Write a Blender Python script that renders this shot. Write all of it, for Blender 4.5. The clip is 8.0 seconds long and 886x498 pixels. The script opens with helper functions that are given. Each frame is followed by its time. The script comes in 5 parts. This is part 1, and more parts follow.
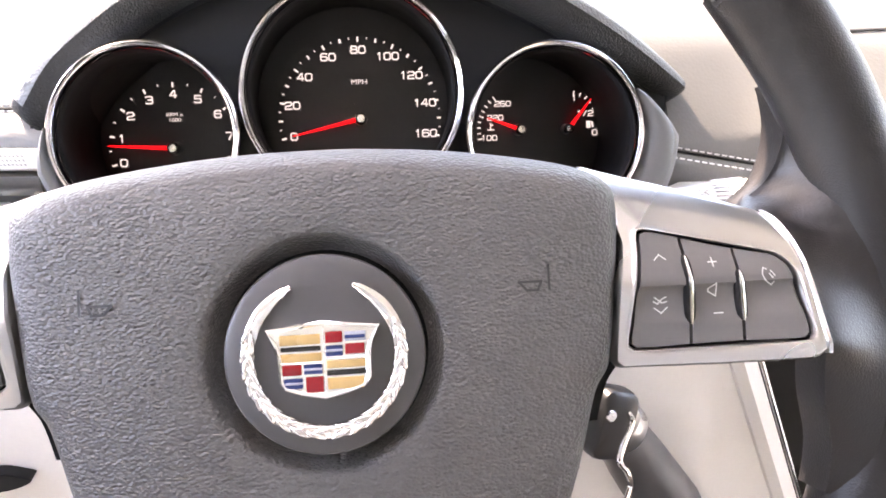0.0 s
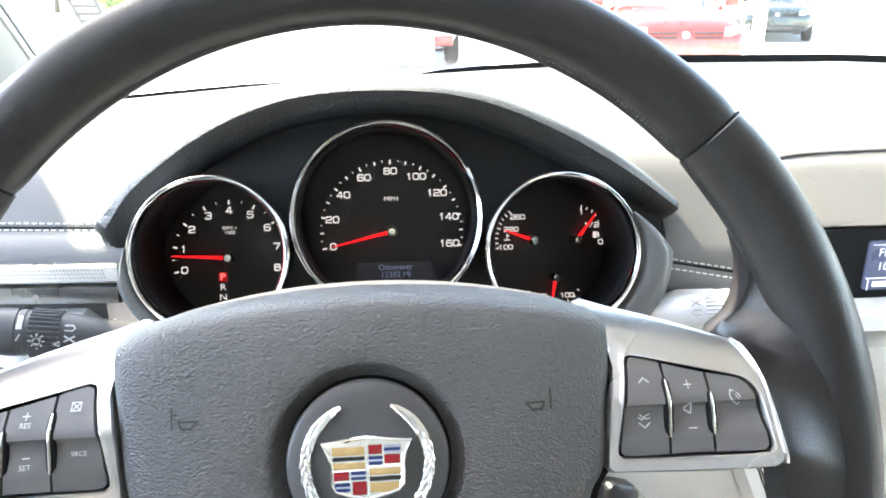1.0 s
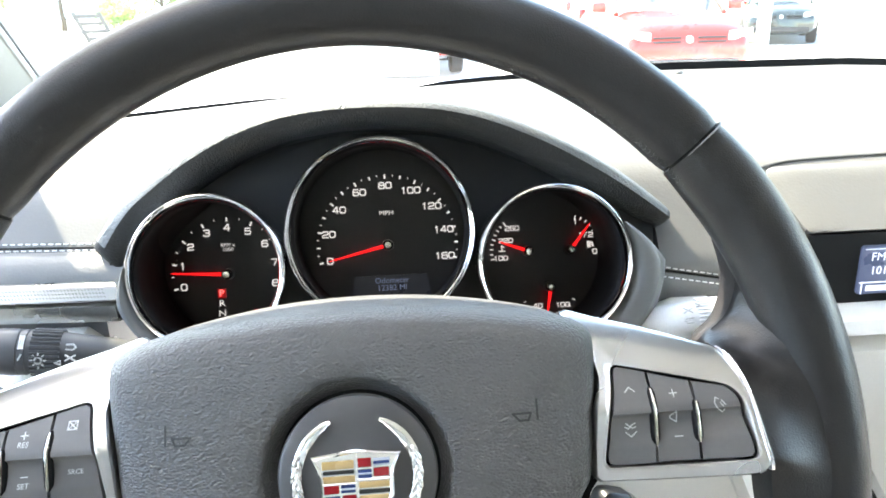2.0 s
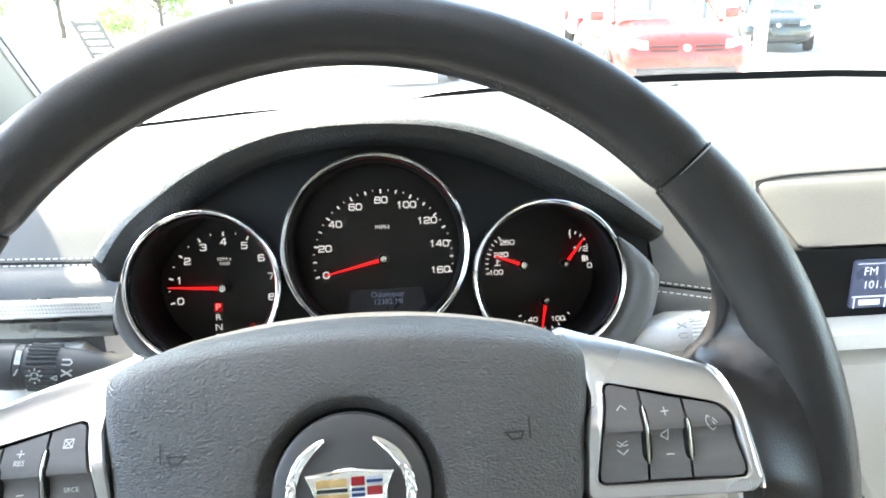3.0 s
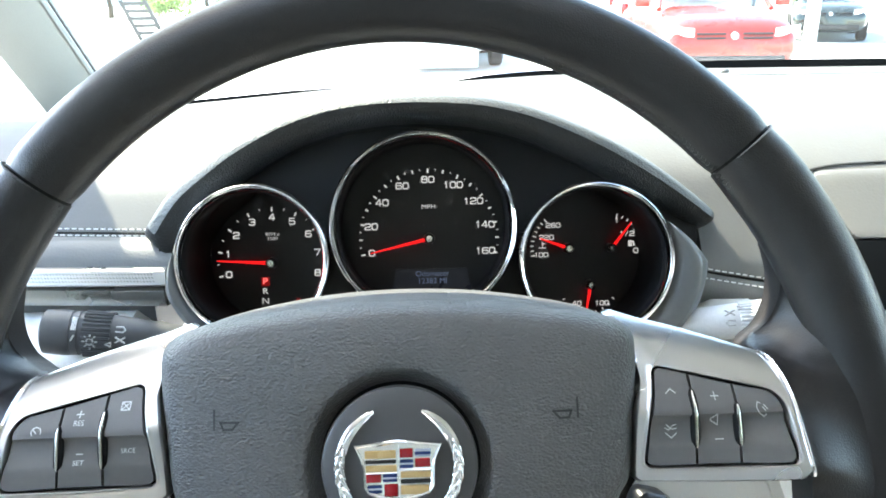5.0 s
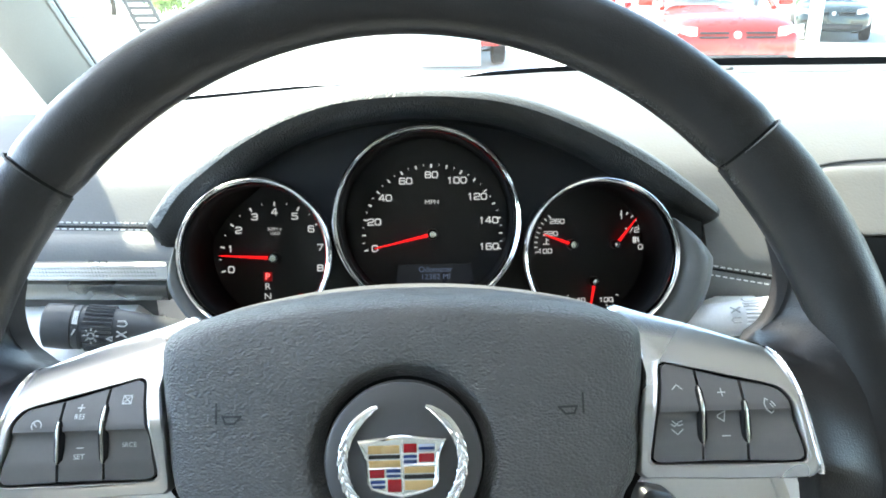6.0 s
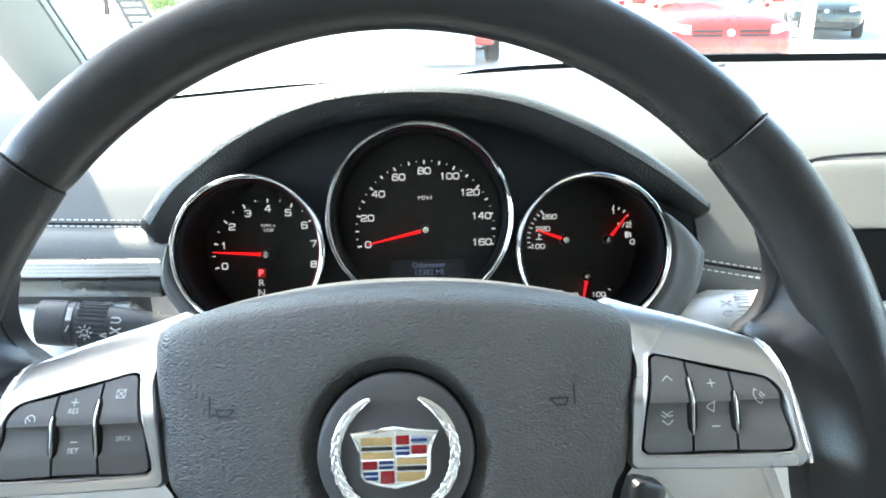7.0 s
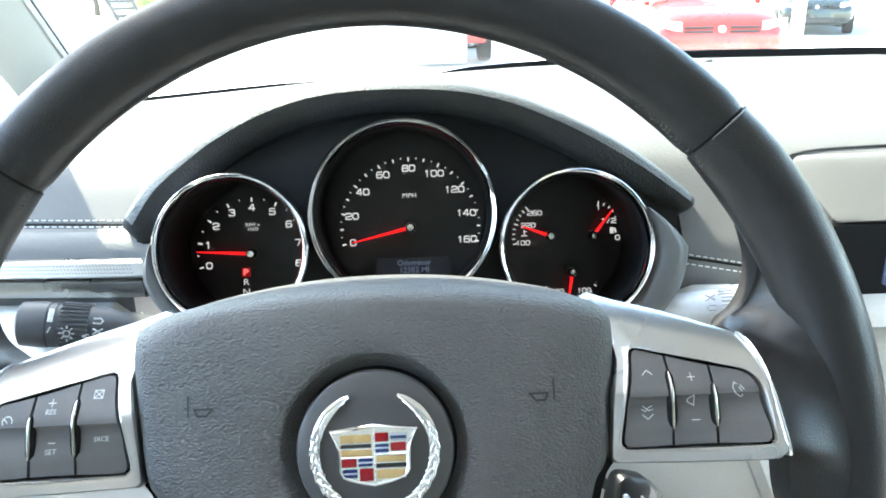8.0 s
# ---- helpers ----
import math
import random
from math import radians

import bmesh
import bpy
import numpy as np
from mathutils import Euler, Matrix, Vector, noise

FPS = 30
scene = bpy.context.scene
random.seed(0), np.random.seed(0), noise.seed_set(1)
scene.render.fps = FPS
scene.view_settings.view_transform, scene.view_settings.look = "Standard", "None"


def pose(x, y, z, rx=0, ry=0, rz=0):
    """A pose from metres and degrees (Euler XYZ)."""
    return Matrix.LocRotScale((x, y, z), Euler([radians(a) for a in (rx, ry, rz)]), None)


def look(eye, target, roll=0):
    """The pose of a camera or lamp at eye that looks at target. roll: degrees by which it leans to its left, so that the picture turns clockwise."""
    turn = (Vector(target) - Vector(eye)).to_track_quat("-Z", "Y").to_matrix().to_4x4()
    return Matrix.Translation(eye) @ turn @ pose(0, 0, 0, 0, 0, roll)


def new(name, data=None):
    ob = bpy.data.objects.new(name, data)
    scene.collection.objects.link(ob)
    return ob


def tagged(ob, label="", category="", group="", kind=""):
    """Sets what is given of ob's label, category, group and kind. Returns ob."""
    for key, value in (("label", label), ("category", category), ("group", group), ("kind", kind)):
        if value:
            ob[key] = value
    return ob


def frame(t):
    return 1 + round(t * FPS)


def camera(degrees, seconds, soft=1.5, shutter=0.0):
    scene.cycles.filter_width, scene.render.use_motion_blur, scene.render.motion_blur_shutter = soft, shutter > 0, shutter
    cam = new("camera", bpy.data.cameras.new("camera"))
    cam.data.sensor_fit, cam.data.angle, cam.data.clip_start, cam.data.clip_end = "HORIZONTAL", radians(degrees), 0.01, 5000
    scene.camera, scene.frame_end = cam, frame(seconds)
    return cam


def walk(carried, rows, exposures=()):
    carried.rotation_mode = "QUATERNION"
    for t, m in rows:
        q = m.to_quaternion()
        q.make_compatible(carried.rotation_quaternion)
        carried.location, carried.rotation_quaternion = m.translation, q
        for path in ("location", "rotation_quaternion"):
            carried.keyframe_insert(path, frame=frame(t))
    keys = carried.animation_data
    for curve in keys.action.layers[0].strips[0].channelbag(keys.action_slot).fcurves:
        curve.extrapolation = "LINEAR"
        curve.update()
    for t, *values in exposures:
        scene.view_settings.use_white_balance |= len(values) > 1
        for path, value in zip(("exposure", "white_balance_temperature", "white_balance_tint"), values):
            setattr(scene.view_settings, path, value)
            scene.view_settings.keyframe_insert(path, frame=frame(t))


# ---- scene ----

# ---------------------------------------------------------------- camera
cam = camera(60.0, 8.0, soft=1.75)
PATH = [
    (0, -0.001, -0.4146, 1.3046, 66.19, -0.12, -6.33),
    (0.3, 0.0012, -0.4259, 1.3155, 67.61, -0.02, -6.8),
    (0.5, 0.0018, -0.4334, 1.3237, 68.69, 0.05, -6.15),
    (0.7, -0.0006, -0.4409, 1.3329, 69.49, 0.05, -5.39),
    (0.8, -0.0025, -0.4448, 1.3375, 69.7, 0.06, -4.95),
    (1, -0.0049, -0.453, 1.3457, 70.79, 0.31, -4.71),
    (1.2, -0.0007, -0.4589, 1.3499, 71.65, 0.74, -4.42),
    (2.3, 0.0032, -0.4574, 1.3493, 71.18, 1.64, -4.58),
    (2.5, 0.0036, -0.4573, 1.3493, 70.97, 1.67, -4.7),
    (2.7, 0.0042, -0.4579, 1.3507, 71.29, 1.66, -5.52),
    (2.8, 0.0044, -0.4585, 1.352, 71.2, 1.64, -5.62),
    (3, 0.0047, -0.4591, 1.3543, 71.99, 1.5, -4.58),
    (3.2, 0.0026, -0.4585, 1.3552, 71.75, 1.18, -4.95),
    (3.3, 0.0009, -0.4579, 1.3553, 71.43, 1.49, -5.56),
    (3.4, -0.0006, -0.4575, 1.3554, 71.67, 0.83, -5.29),
    (3.5, -0.0012, -0.4573, 1.3556, 71.78, 0.71, -4.37),
    (3.7, -0.0007, -0.4591, 1.3566, 72.05, 0.85, -3.22),
    (3.8, -0.0002, -0.4606, 1.3572, 71.98, 1.08, -3.19),
    (4, 0.0012, -0.4624, 1.3578, 72.28, 1.65, -3.13),
    (4.5, 0.004, -0.4604, 1.3531, 71.56, 2.15, -1.99),
    (4.7, 0, -0.4609, 1.3525, 71.09, 1.08, -1.73),
    (6, -0.0026, -0.4585, 1.3493, 70.84, 0.67, -1.37),
    (6.2, -0.0024, -0.4589, 1.3493, 70.93, 0.61, -1.32),
    (6.5, -0.0019, -0.46, 1.3493, 70.68, 0.6, -1.84),
    (7, -0.0014, -0.4609, 1.348, 70.75, 0.8, -1.8),
    (7.2, -0.0008, -0.4611, 1.3479, 70.58, 0.83, -2.19),
    (7.5, 0.0006, -0.4613, 1.3478, 70.63, 0.92, -2.11),
    (8, 0.0043, -0.4607, 1.3468, 70.65, 1.19, -2.39),
]
EXPOSURES = [(0, 5.12, 8200, 27), (0.5, 4.86, 7850, 18), (1.0, 4.84, 7300, 11), (2.5, 4.72, 7250, 8), (3.5, 4.62, 7150, 6), (4.5, 4.38, 7000, 5), (6.0, 4.35, 6750, 2), (8, 4.56, 6750, 2)]
walk(cam, [(t, pose(*row)) for t, *row in PATH], EXPOSURES)

# ---------------------------------------------------------------- light
SUN_AZ, SUN_EL = -47.7, 49.6      # degrees from straight ahead (left is minus), and up
world = bpy.data.worlds.new("sky")
scene.world = world
world.use_nodes = True
wn = world.node_tree
sky = wn.nodes.new("ShaderNodeTexSky")
sky.sky_type = "NISHITA"
sky.sun_disc = False
sky.sun_elevation = radians(SUN_EL)
sky.sun_rotation = radians(SUN_AZ)
wn.links.new(sky.outputs[0], wn.nodes["Background"].inputs[0])
wn.nodes["Background"].inputs[1].default_value = 0.14
sun = bpy.data.lights.new("sun", "SUN")
sun.energy, sun.angle, sun.color = 2.3, radians(0.53), (1.0, 0.95, 0.88)
sun_ob = new("sun", sun)
az, el = radians(SUN_AZ), radians(SUN_EL)
sun_dir = Vector((math.sin(az) * math.cos(el), math.cos(az) * math.cos(el), math.sin(el)))
sun_ob.matrix_world = look(sun_dir * 30, (0, 0, 0))


# ---------------------------------------------------------------- materials
def material(name, col, rough=0.5, metal=0.0, grain=None, vary=0.12, vary_scale=40.0, glow=0.0, coat=0.0, spec=0.5, stretch=None):
    """A surface: colour with two scales of variation; grain = (kind, cells per metre, depth in metres)."""
    m = bpy.data.materials.new(name)
    m.use_nodes = True
    t = m.node_tree
    b = t.nodes["Principled BSDF"]
    b.inputs["Roughness"].default_value = rough
    b.inputs["Metallic"].default_value = metal
    b.inputs["Coat Weight"].default_value = coat
    b.inputs["Specular IOR Level"].default_value = spec
    co = t.nodes.new("ShaderNodeTexCoord")
    n1 = t.nodes.new("ShaderNodeTexNoise")
    n1.inputs["Scale"].default_value, n1.inputs["Detail"].default_value = vary_scale, 4
    n2 = t.nodes.new("ShaderNodeTexNoise")
    n2.inputs["Scale"].default_value, n2.inputs["Detail"].default_value = vary_scale * 14, 2
    for n in (n1, n2):
        t.links.new(co.outputs["Object"], n.inputs["Vector"])
    add = t.nodes.new("ShaderNodeMath")
    add.operation = "ADD"
    t.links.new(n1.outputs["Fac"], add.inputs[0])
    t.links.new(n2.outputs["Fac"], add.inputs[1])
    mr = t.nodes.new("ShaderNodeMapRange")
    mr.inputs["From Min"].default_value, mr.inputs["From Max"].default_value = 0.6, 1.4
    mr.inputs["To Min"].default_value, mr.inputs["To Max"].default_value = 1 - vary, 1 + vary
    t.links.new(add.outputs[0], mr.inputs["Value"])
    mul = t.nodes.new("ShaderNodeVectorMath")
    mul.operation = "SCALE"
    mul.inputs[0].default_value = col
    t.links.new(mr.outputs[0], mul.inputs["Scale"])
    t.links.new(mul.outputs[0], b.inputs["Base Color"])
    rr = t.nodes.new("ShaderNodeMapRange")
    rr.inputs["From Min"].default_value, rr.inputs["From Max"].default_value = 0.3, 0.7
    rr.inputs["To Min"].default_value, rr.inputs["To Max"].default_value = max(rough - 0.06, 0.0), min(rough + 0.06, 1)
    t.links.new(n1.outputs["Fac"], rr.inputs["Value"])
    t.links.new(rr.outputs[0], b.inputs["Roughness"])
    if grain:
        kind, per_metre, depth = grain
        bump = t.nodes.new("ShaderNodeBump")
        bump.inputs["Strength"].default_value, bump.inputs["Distance"].default_value = 1.0, depth
        if kind == "leather":
            wob = t.nodes.new("ShaderNodeTexNoise")
            wob.inputs["Scale"].default_value = per_metre * 0.8
            t.links.new(co.outputs["Object"], wob.inputs["Vector"])
            mix = t.nodes.new("ShaderNodeVectorMath")
            mix.operation = "MULTIPLY_ADD"
            mix.inputs[1].default_value = (0.45 / per_metre,) * 3
            t.links.new(wob.outputs["Color"], mix.inputs[0])
            lay = t.nodes.new("ShaderNodeMapping")
            lay.inputs["Scale"].default_value = stretch or (1, 1, 1)
            t.links.new(co.outputs["Object"], lay.inputs["Vector"])
            t.links.new(lay.outputs[0], mix.inputs[2])
            v = t.nodes.new("ShaderNodeTexVoronoi")
            v.feature = "SMOOTH_F1"
            v.inputs["Smoothness"].default_value = 0.35
            v.inputs["Scale"].default_value = per_metre
            t.links.new(mix.outputs[0], v.inputs["Vector"])
            inv = t.nodes.new("ShaderNodeMath")
            inv.operation = "SUBTRACT"
            inv.inputs[0].default_value = 1.0
            t.links.new(v.outputs["Distance"], inv.inputs[1])
            t.links.new(inv.outputs[0], bump.inputs["Height"])
        else:
            g = t.nodes.new("ShaderNodeTexNoise")
            g.inputs["Scale"].default_value, g.inputs["Detail"].default_value = per_metre, 3
            if kind == "brushed":
                st = t.nodes.new("ShaderNodeMapping")
                st.inputs["Scale"].default_value = (0.02, 1, 1)
                t.links.new(co.outputs["Object"], st.inputs["Vector"])
                t.links.new(st.outputs[0], g.inputs["Vector"])
            else:
                t.links.new(co.outputs["Object"], g.inputs["Vector"])
            t.links.new(g.outputs["Fac"], bump.inputs["Height"])
        t.links.new(bump.outputs[0], b.inputs["Normal"])
    if glow:
        b.inputs["Emission Color"].default_value = (*col, 1)
        b.inputs["Emission Strength"].default_value = glow
    return m


def glass_material(name, tint=(1, 1, 1), gloss=0.045, haze=0.0):
    """A clear pane: straight through, with a faint gloss and a thin scattering film that imitates glare."""
    m = bpy.data.materials.new(name)
    m.use_nodes = True
    t = m.node_tree
    t.nodes.remove(t.nodes["Principled BSDF"])
    tr = t.nodes.new("ShaderNodeBsdfTransparent")
    tr.inputs[0].default_value = (*tint, 1)
    gl = t.nodes.new("ShaderNodeBsdfGlossy")
    gl.inputs["Roughness"].default_value = 0.02
    mx = t.nodes.new("ShaderNodeMixShader")
    mx.inputs[0].default_value = gloss
    t.links.new(tr.outputs[0], mx.inputs[1])
    t.links.new(gl.outputs[0], mx.inputs[2])
    film = t.nodes.new("ShaderNodeBsdfTranslucent")
    film.inputs[0].default_value = (0.9, 0.9, 0.88, 1)
    haze_noise = t.nodes.new("ShaderNodeTexNoise")
    haze_noise.inputs["Scale"].default_value, haze_noise.inputs["Detail"].default_value = 9.0, 6
    share = t.nodes.new("ShaderNodeMapRange")
    share.inputs["From Min"].default_value, share.inputs["From Max"].default_value = 0.3, 0.7
    share.inputs["To Min"].default_value, share.inputs["To Max"].default_value = haze * 0.6, haze * 1.4
    t.links.new(haze_noise.outputs["Fac"], share.inputs["Value"])
    hazed = t.nodes.new("ShaderNodeMixShader")
    t.links.new(share.outputs[0], hazed.inputs[0])
    t.links.new(mx.outputs[0], hazed.inputs[1])
    t.links.new(film.outputs[0], hazed.inputs[2])
    t.links.new((hazed if haze else mx).outputs[0], t.nodes["Material Output"].inputs[0])
    return m


PAD_LEATHER = material("pad_vinyl", (0.071, 0.070, 0.068), 0.44, grain=("leather", 1250, 0.00050), vary=0.08, stretch=(0.62, 1, 1), spec=0.42)
RIM_LEATHER = material("rim_leather", (0.0130, 0.0125, 0.0130), 0.38, grain=("leather", 1500, 0.00008), vary=0.12, spec=0.32)
SEAM_EDGE = material("leather_edge", (0.075, 0.075, 0.078), 0.45)
SEAM_THREAD = material("dark_thread", (0.024, 0.024, 0.025), 0.7)
HUB_PLASTIC = material("hub_plastic", (0.050, 0.0495, 0.0495), 0.42, grain=("noise", 3000, 0.00002), vary=0.05)
HORN_SHADE = material("horn_shade", (0.014, 0.014, 0.014), 0.5)
GAP_BLACK = material("gap_black", (0.005, 0.005, 0.005), 0.6, spec=0.1)
SILVER = material("satin_silver", (0.53, 0.527, 0.515), 0.30, metal=0.95, vary=0.01, vary_scale=4)
WREATH = material("polished_silver", (0.82, 0.82, 0.81), 0.13, metal=1.0, vary=0.02)
CHROME = material("chrome", (0.80, 0.80, 0.81), 0.11, metal=1.0, vary=0.02)
BUTTON = material("button_grey", (0.095, 0.092, 0.090), 0.36, vary=0.05, grain=("noise", 3500, 0.00001))
PRINT = material("white_print", (0.46, 0.46, 0.45), 0.6, vary=0.05)
LIT_PRINT = material("lit_white_print", (0.52, 0.52, 0.54), 0.6, vary=0.03, glow=0.055)
NEEDLE = material("lit_red_needle", (0.9, 0.012, 0.016), 0.4, vary=0.03, glow=0.06)
DIAL = material("dial_black", (0.031, 0.030, 0.032), 0.40, vary=0.1, grain=("noise", 2500, 0.00001))
TUBE_BLACK = material("tube_black", (0.013, 0.0132, 0.0138), 0.6, vary=0.1, spec=0.04)
GEAR_RED = material("gear_lamp_red", (0.30, 0.004, 0.006), 0.4, vary=0.03, glow=0.022)
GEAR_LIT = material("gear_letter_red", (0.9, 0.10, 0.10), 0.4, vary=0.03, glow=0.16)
CAP_SILVER = material("cap_silver", (0.95, 0.93, 0.86), 0.2, metal=0.9, vary=0.05)
CHEEK = material("cheek_grey", (0.115, 0.117, 0.113), 0.42, vary=0.05)
TRIM_DARK = material("trim_lower_satin", (0.33, 0.33, 0.305), 0.26, metal=0.9, grain=("brushed", 3000, 0.00002), vary=0.06)
LCD = material("display_grey_blue", (0.034, 0.037, 0.048), 0.3, vary=0.05, glow=0.010)
LCD_TEXT = material("display_text", (0.20, 0.25, 0.40), 0.5, vary=0.02, glow=0.022)
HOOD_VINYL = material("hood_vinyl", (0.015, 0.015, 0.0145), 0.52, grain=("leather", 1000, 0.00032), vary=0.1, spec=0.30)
# paler copy of the hood vinyl: sunlight on the top put into its colour
HOOD_SUNLIT = material("hood_vinyl_sunlit", (0.085, 0.086, 0.082), 0.50, grain=("leather", 800, 0.00034), vary=0.1, spec=0.45)
HOUSING = material("housing_black", (0.0105, 0.0105, 0.0105), 0.6, vary=0.1, spec=0.16)
CREAM = material("cream_dash_vinyl", (0.124, 0.122, 0.115), 0.6, grain=("leather", 620, 0.00008), vary=0.03)
CREAM_HARD = material("cream_plastic", (0.74, 0.73, 0.695), 0.5, grain=("noise", 1500, 0.0001), vary=0.03)
GREY_VINYL = material("grey_dash_vinyl", (0.138, 0.137, 0.130), 0.55, grain=("leather", 700, 0.0001), vary=0.05)
SLOT_GREY = material("slot_grey", (0.05, 0.05, 0.05), 0.7)
THREAD = material("cream_thread", (0.72, 0.71, 0.68), 0.7)
TRIM = material("trim_silver", (0.38, 0.372, 0.348), 0.3, metal=0.75, grain=("brushed", 3000, 0.00003), vary=0.05)
STALK = material("stalk_black", (0.062, 0.063, 0.065), 0.42, vary=0.08, grain=("noise", 2500, 0.00002))
KEY_BLACK = material("key_black", (0.012, 0.012, 0.013), 0.38, vary=0.08)
BAR_CHROME = material("warm_chrome", (0.42, 0.395, 0.34), 0.25, metal=1.0, vary=0.03)
BLACK_BAND = material("black_frit", (0.004, 0.004, 0.004), 0.7, spec=0.1)
HEADLINER = material("headliner_grey", (0.60, 0.59, 0.56), 0.9, grain=("noise", 900, 0.0003))
PILLAR_TRIM = material("pillar_plastic", (0.33, 0.33, 0.31), 0.6, grain=("noise", 1500, 0.0001), vary=0.04)
REAR_GREY = material("rear_blocker_grey", (0.28, 0.278, 0.268), 0.9, grain=("noise", 900, 0.0003))
GOLD = material("gold_enamel", (0.38, 0.255, 0.105), 0.28, coat=0.6, vary=0.05)
RED = material("red_enamel", (0.21, 0.005, 0.010), 0.22, coat=0.15, vary=0.05)
BLUE = material("blue_enamel", (0.014, 0.028, 0.10), 0.22, coat=0.15, vary=0.05)
BLACK_ENAMEL = material("black_enamel", (0.01, 0.01, 0.01), 0.22, coat=0.1)
PALE = material("pale_enamel", (0.28, 0.30, 0.35), 0.25, coat=0.6, vary=0.05)
# the last number mixes in a pale veil for glare on the windscreen
GLASS = glass_material("clear_glass", (0.47, 0.485, 0.452), 0.04, 0.005)
ROOF_GLASS = glass_material("added_roof_glass", (0.90, 0.86, 0.80), 0.04)
CAR_GLASS = glass_material("car_glass", (0.62, 0.68, 0.65), 0.22)
RED_PAINT = material("red_car_paint", (0.40, 0.024, 0.012), 0.3, coat=0.6, vary=0.04, vary_scale=3)
WHITE_PAINT = material("white_car_paint", (0.75, 0.76, 0.77), 0.25, coat=1.0, vary=0.03, vary_scale=3)
DARK_PAINT = material("dark_green_car_paint", (0.012, 0.022, 0.019), 0.25, coat=1.0, vary=0.05, vary_scale=3)
TYRE = material("tyre_rubber", (0.02, 0.02, 0.02), 0.8)
DARK_TRIM = material("dark_plastic_trim", (0.02, 0.02, 0.022), 0.6)
LAMP_CLEAR = material("headlamp_clear", (0.75, 0.77, 0.78), 0.1, metal=0.5)
LAMP_RED = material("tail_lamp_red", (0.5, 0.01, 0.01), 0.15, coat=0.8)
CONCRETE = material("pale_concrete", (0.46, 0.45, 0.43), 0.9, grain=("noise", 60, 0.002), vary=0.12, vary_scale=0.8)
STONE = material("kerb_stone", (0.42, 0.41, 0.39), 0.9, grain=("noise", 120, 0.002), vary=0.1, vary_scale=3)
POST_WHITE = material("white_post_paint", (0.78, 0.78, 0.77), 0.5, vary=0.04)
RACK_GREY = material("rack_grey_metal", (0.07, 0.068, 0.068), 0.5, vary=0.08)
BARK = material("bark", (0.09, 0.07, 0.05), 0.9, grain=("noise", 60, 0.004), vary=0.25, vary_scale=8)
LEAF = material("leaf_green", (0.085, 0.14, 0.045), 0.6, vary=0.35, vary_scale=3)
leaf_nodes = LEAF.node_tree
leaf_thin = leaf_nodes.nodes.new("ShaderNodeBsdfTranslucent")
leaf_thin.inputs[0].default_value = (0.13, 0.18, 0.06, 1)
leaf_mix = leaf_nodes.nodes.new("ShaderNodeAddShader")
leaf_nodes.links.new(leaf_nodes.nodes["Principled BSDF"].outputs[0], leaf_mix.inputs[0])
leaf_nodes.links.new(leaf_thin.outputs[0], leaf_mix.inputs[1])
leaf_nodes.links.new(leaf_mix.outputs[0], leaf_nodes.nodes["Material Output"].inputs[0])
FAR_WALL = material("far_wall_white", (0.70, 0.69, 0.66), 0.8, vary=0.05, vary_scale=0.5)


# ---------------------------------------------------------------- mesh helpers
def thing(name, label, category, at=None, group="", kind=""):
    ob = new(name)
    ob.empty_display_size = 0.02
    if at is not None:
        ob.matrix_world = at
    return tagged(ob, label, category, group, kind)


def part(name, bm, mat, parent=None, label="", smooth=True):
    bmesh.ops.remove_doubles(bm, verts=bm.verts, dist=1e-6)
    bmesh.ops.recalc_face_normals(bm, faces=bm.faces)
    me = bpy.data.meshes.new(name)
    bm.to_mesh(me)
    bm.free()
    if smooth:
        me.polygons.foreach_set("use_smooth", [True] * len(me.polygons))
        me.set_sharp_from_angle(angle=radians(38))
    me.materials.append(mat)
    ob = new(name, me)
    ob.parent = parent
    if label:
        ob["label"] = label
    return ob


def grid(bm, rows, loop_u=False, loop_v=False):
    vs = [[bm.verts.new(p) for p in r] for r in rows]
    nv, nu = len(vs), len(vs[0])
    for i in range(nv if loop_v else nv - 1):
        for j in range(nu if loop_u else nu - 1):
            a, b, c, d = vs[i][j], vs[i][(j + 1) % nu], vs[(i + 1) % nv][(j + 1) % nu], vs[(i + 1) % nv][j]
            if len({a, b, c, d}) == 4:
                bm.faces.new((a, b, c, d))
    return vs


def cap(bm, ring):
    try:
        bm.faces.new(ring)
    except ValueError:
        pass


def tube(bm, pts, radius, seg=12, closed=False):
    """A round bar along points; radius: a number or one for each point."""
    pts = [Vector(p) for p in pts]
    n = len(pts)
    rows = []
    side = None
    for i, p in enumerate(pts):
        a = pts[(i - 1) % n] if closed or i else p
        b = pts[(i + 1) % n] if closed or i < n - 1 else p
        d = (b - a).normalized()
        if side is None:
            side = d.orthogonal().normalized()
        side = (side - d * side.dot(d)).normalized()
        up = d.cross(side)
        r = radius[i] if isinstance(radius, (list, tuple)) else radius
        rows.append([p + r * (math.cos(k * math.tau / seg) * side + math.sin(k * math.tau / seg) * up) for k in range(seg)])
    vs = grid(bm, rows, loop_u=True, loop_v=closed)
    if not closed:
        cap(bm, vs[0])
        cap(bm, vs[-1])
    return vs


def lathe(bm, profile, cx=0.0, cz=0.0, seg=64, cap_ends=False):
    """Turn a profile of (radius, y) round the y axis through (cx, cz)."""
    rows = [[(cx + r * math.sin(k * math.tau / seg), y, cz + r * math.cos(k * math.tau / seg)) for k in range(seg)] for r, y in profile]
    vs = grid(bm, rows, loop_u=True)
    if cap_ends:
        cap(bm, vs[0])
        cap(bm, vs[-1])
    return vs


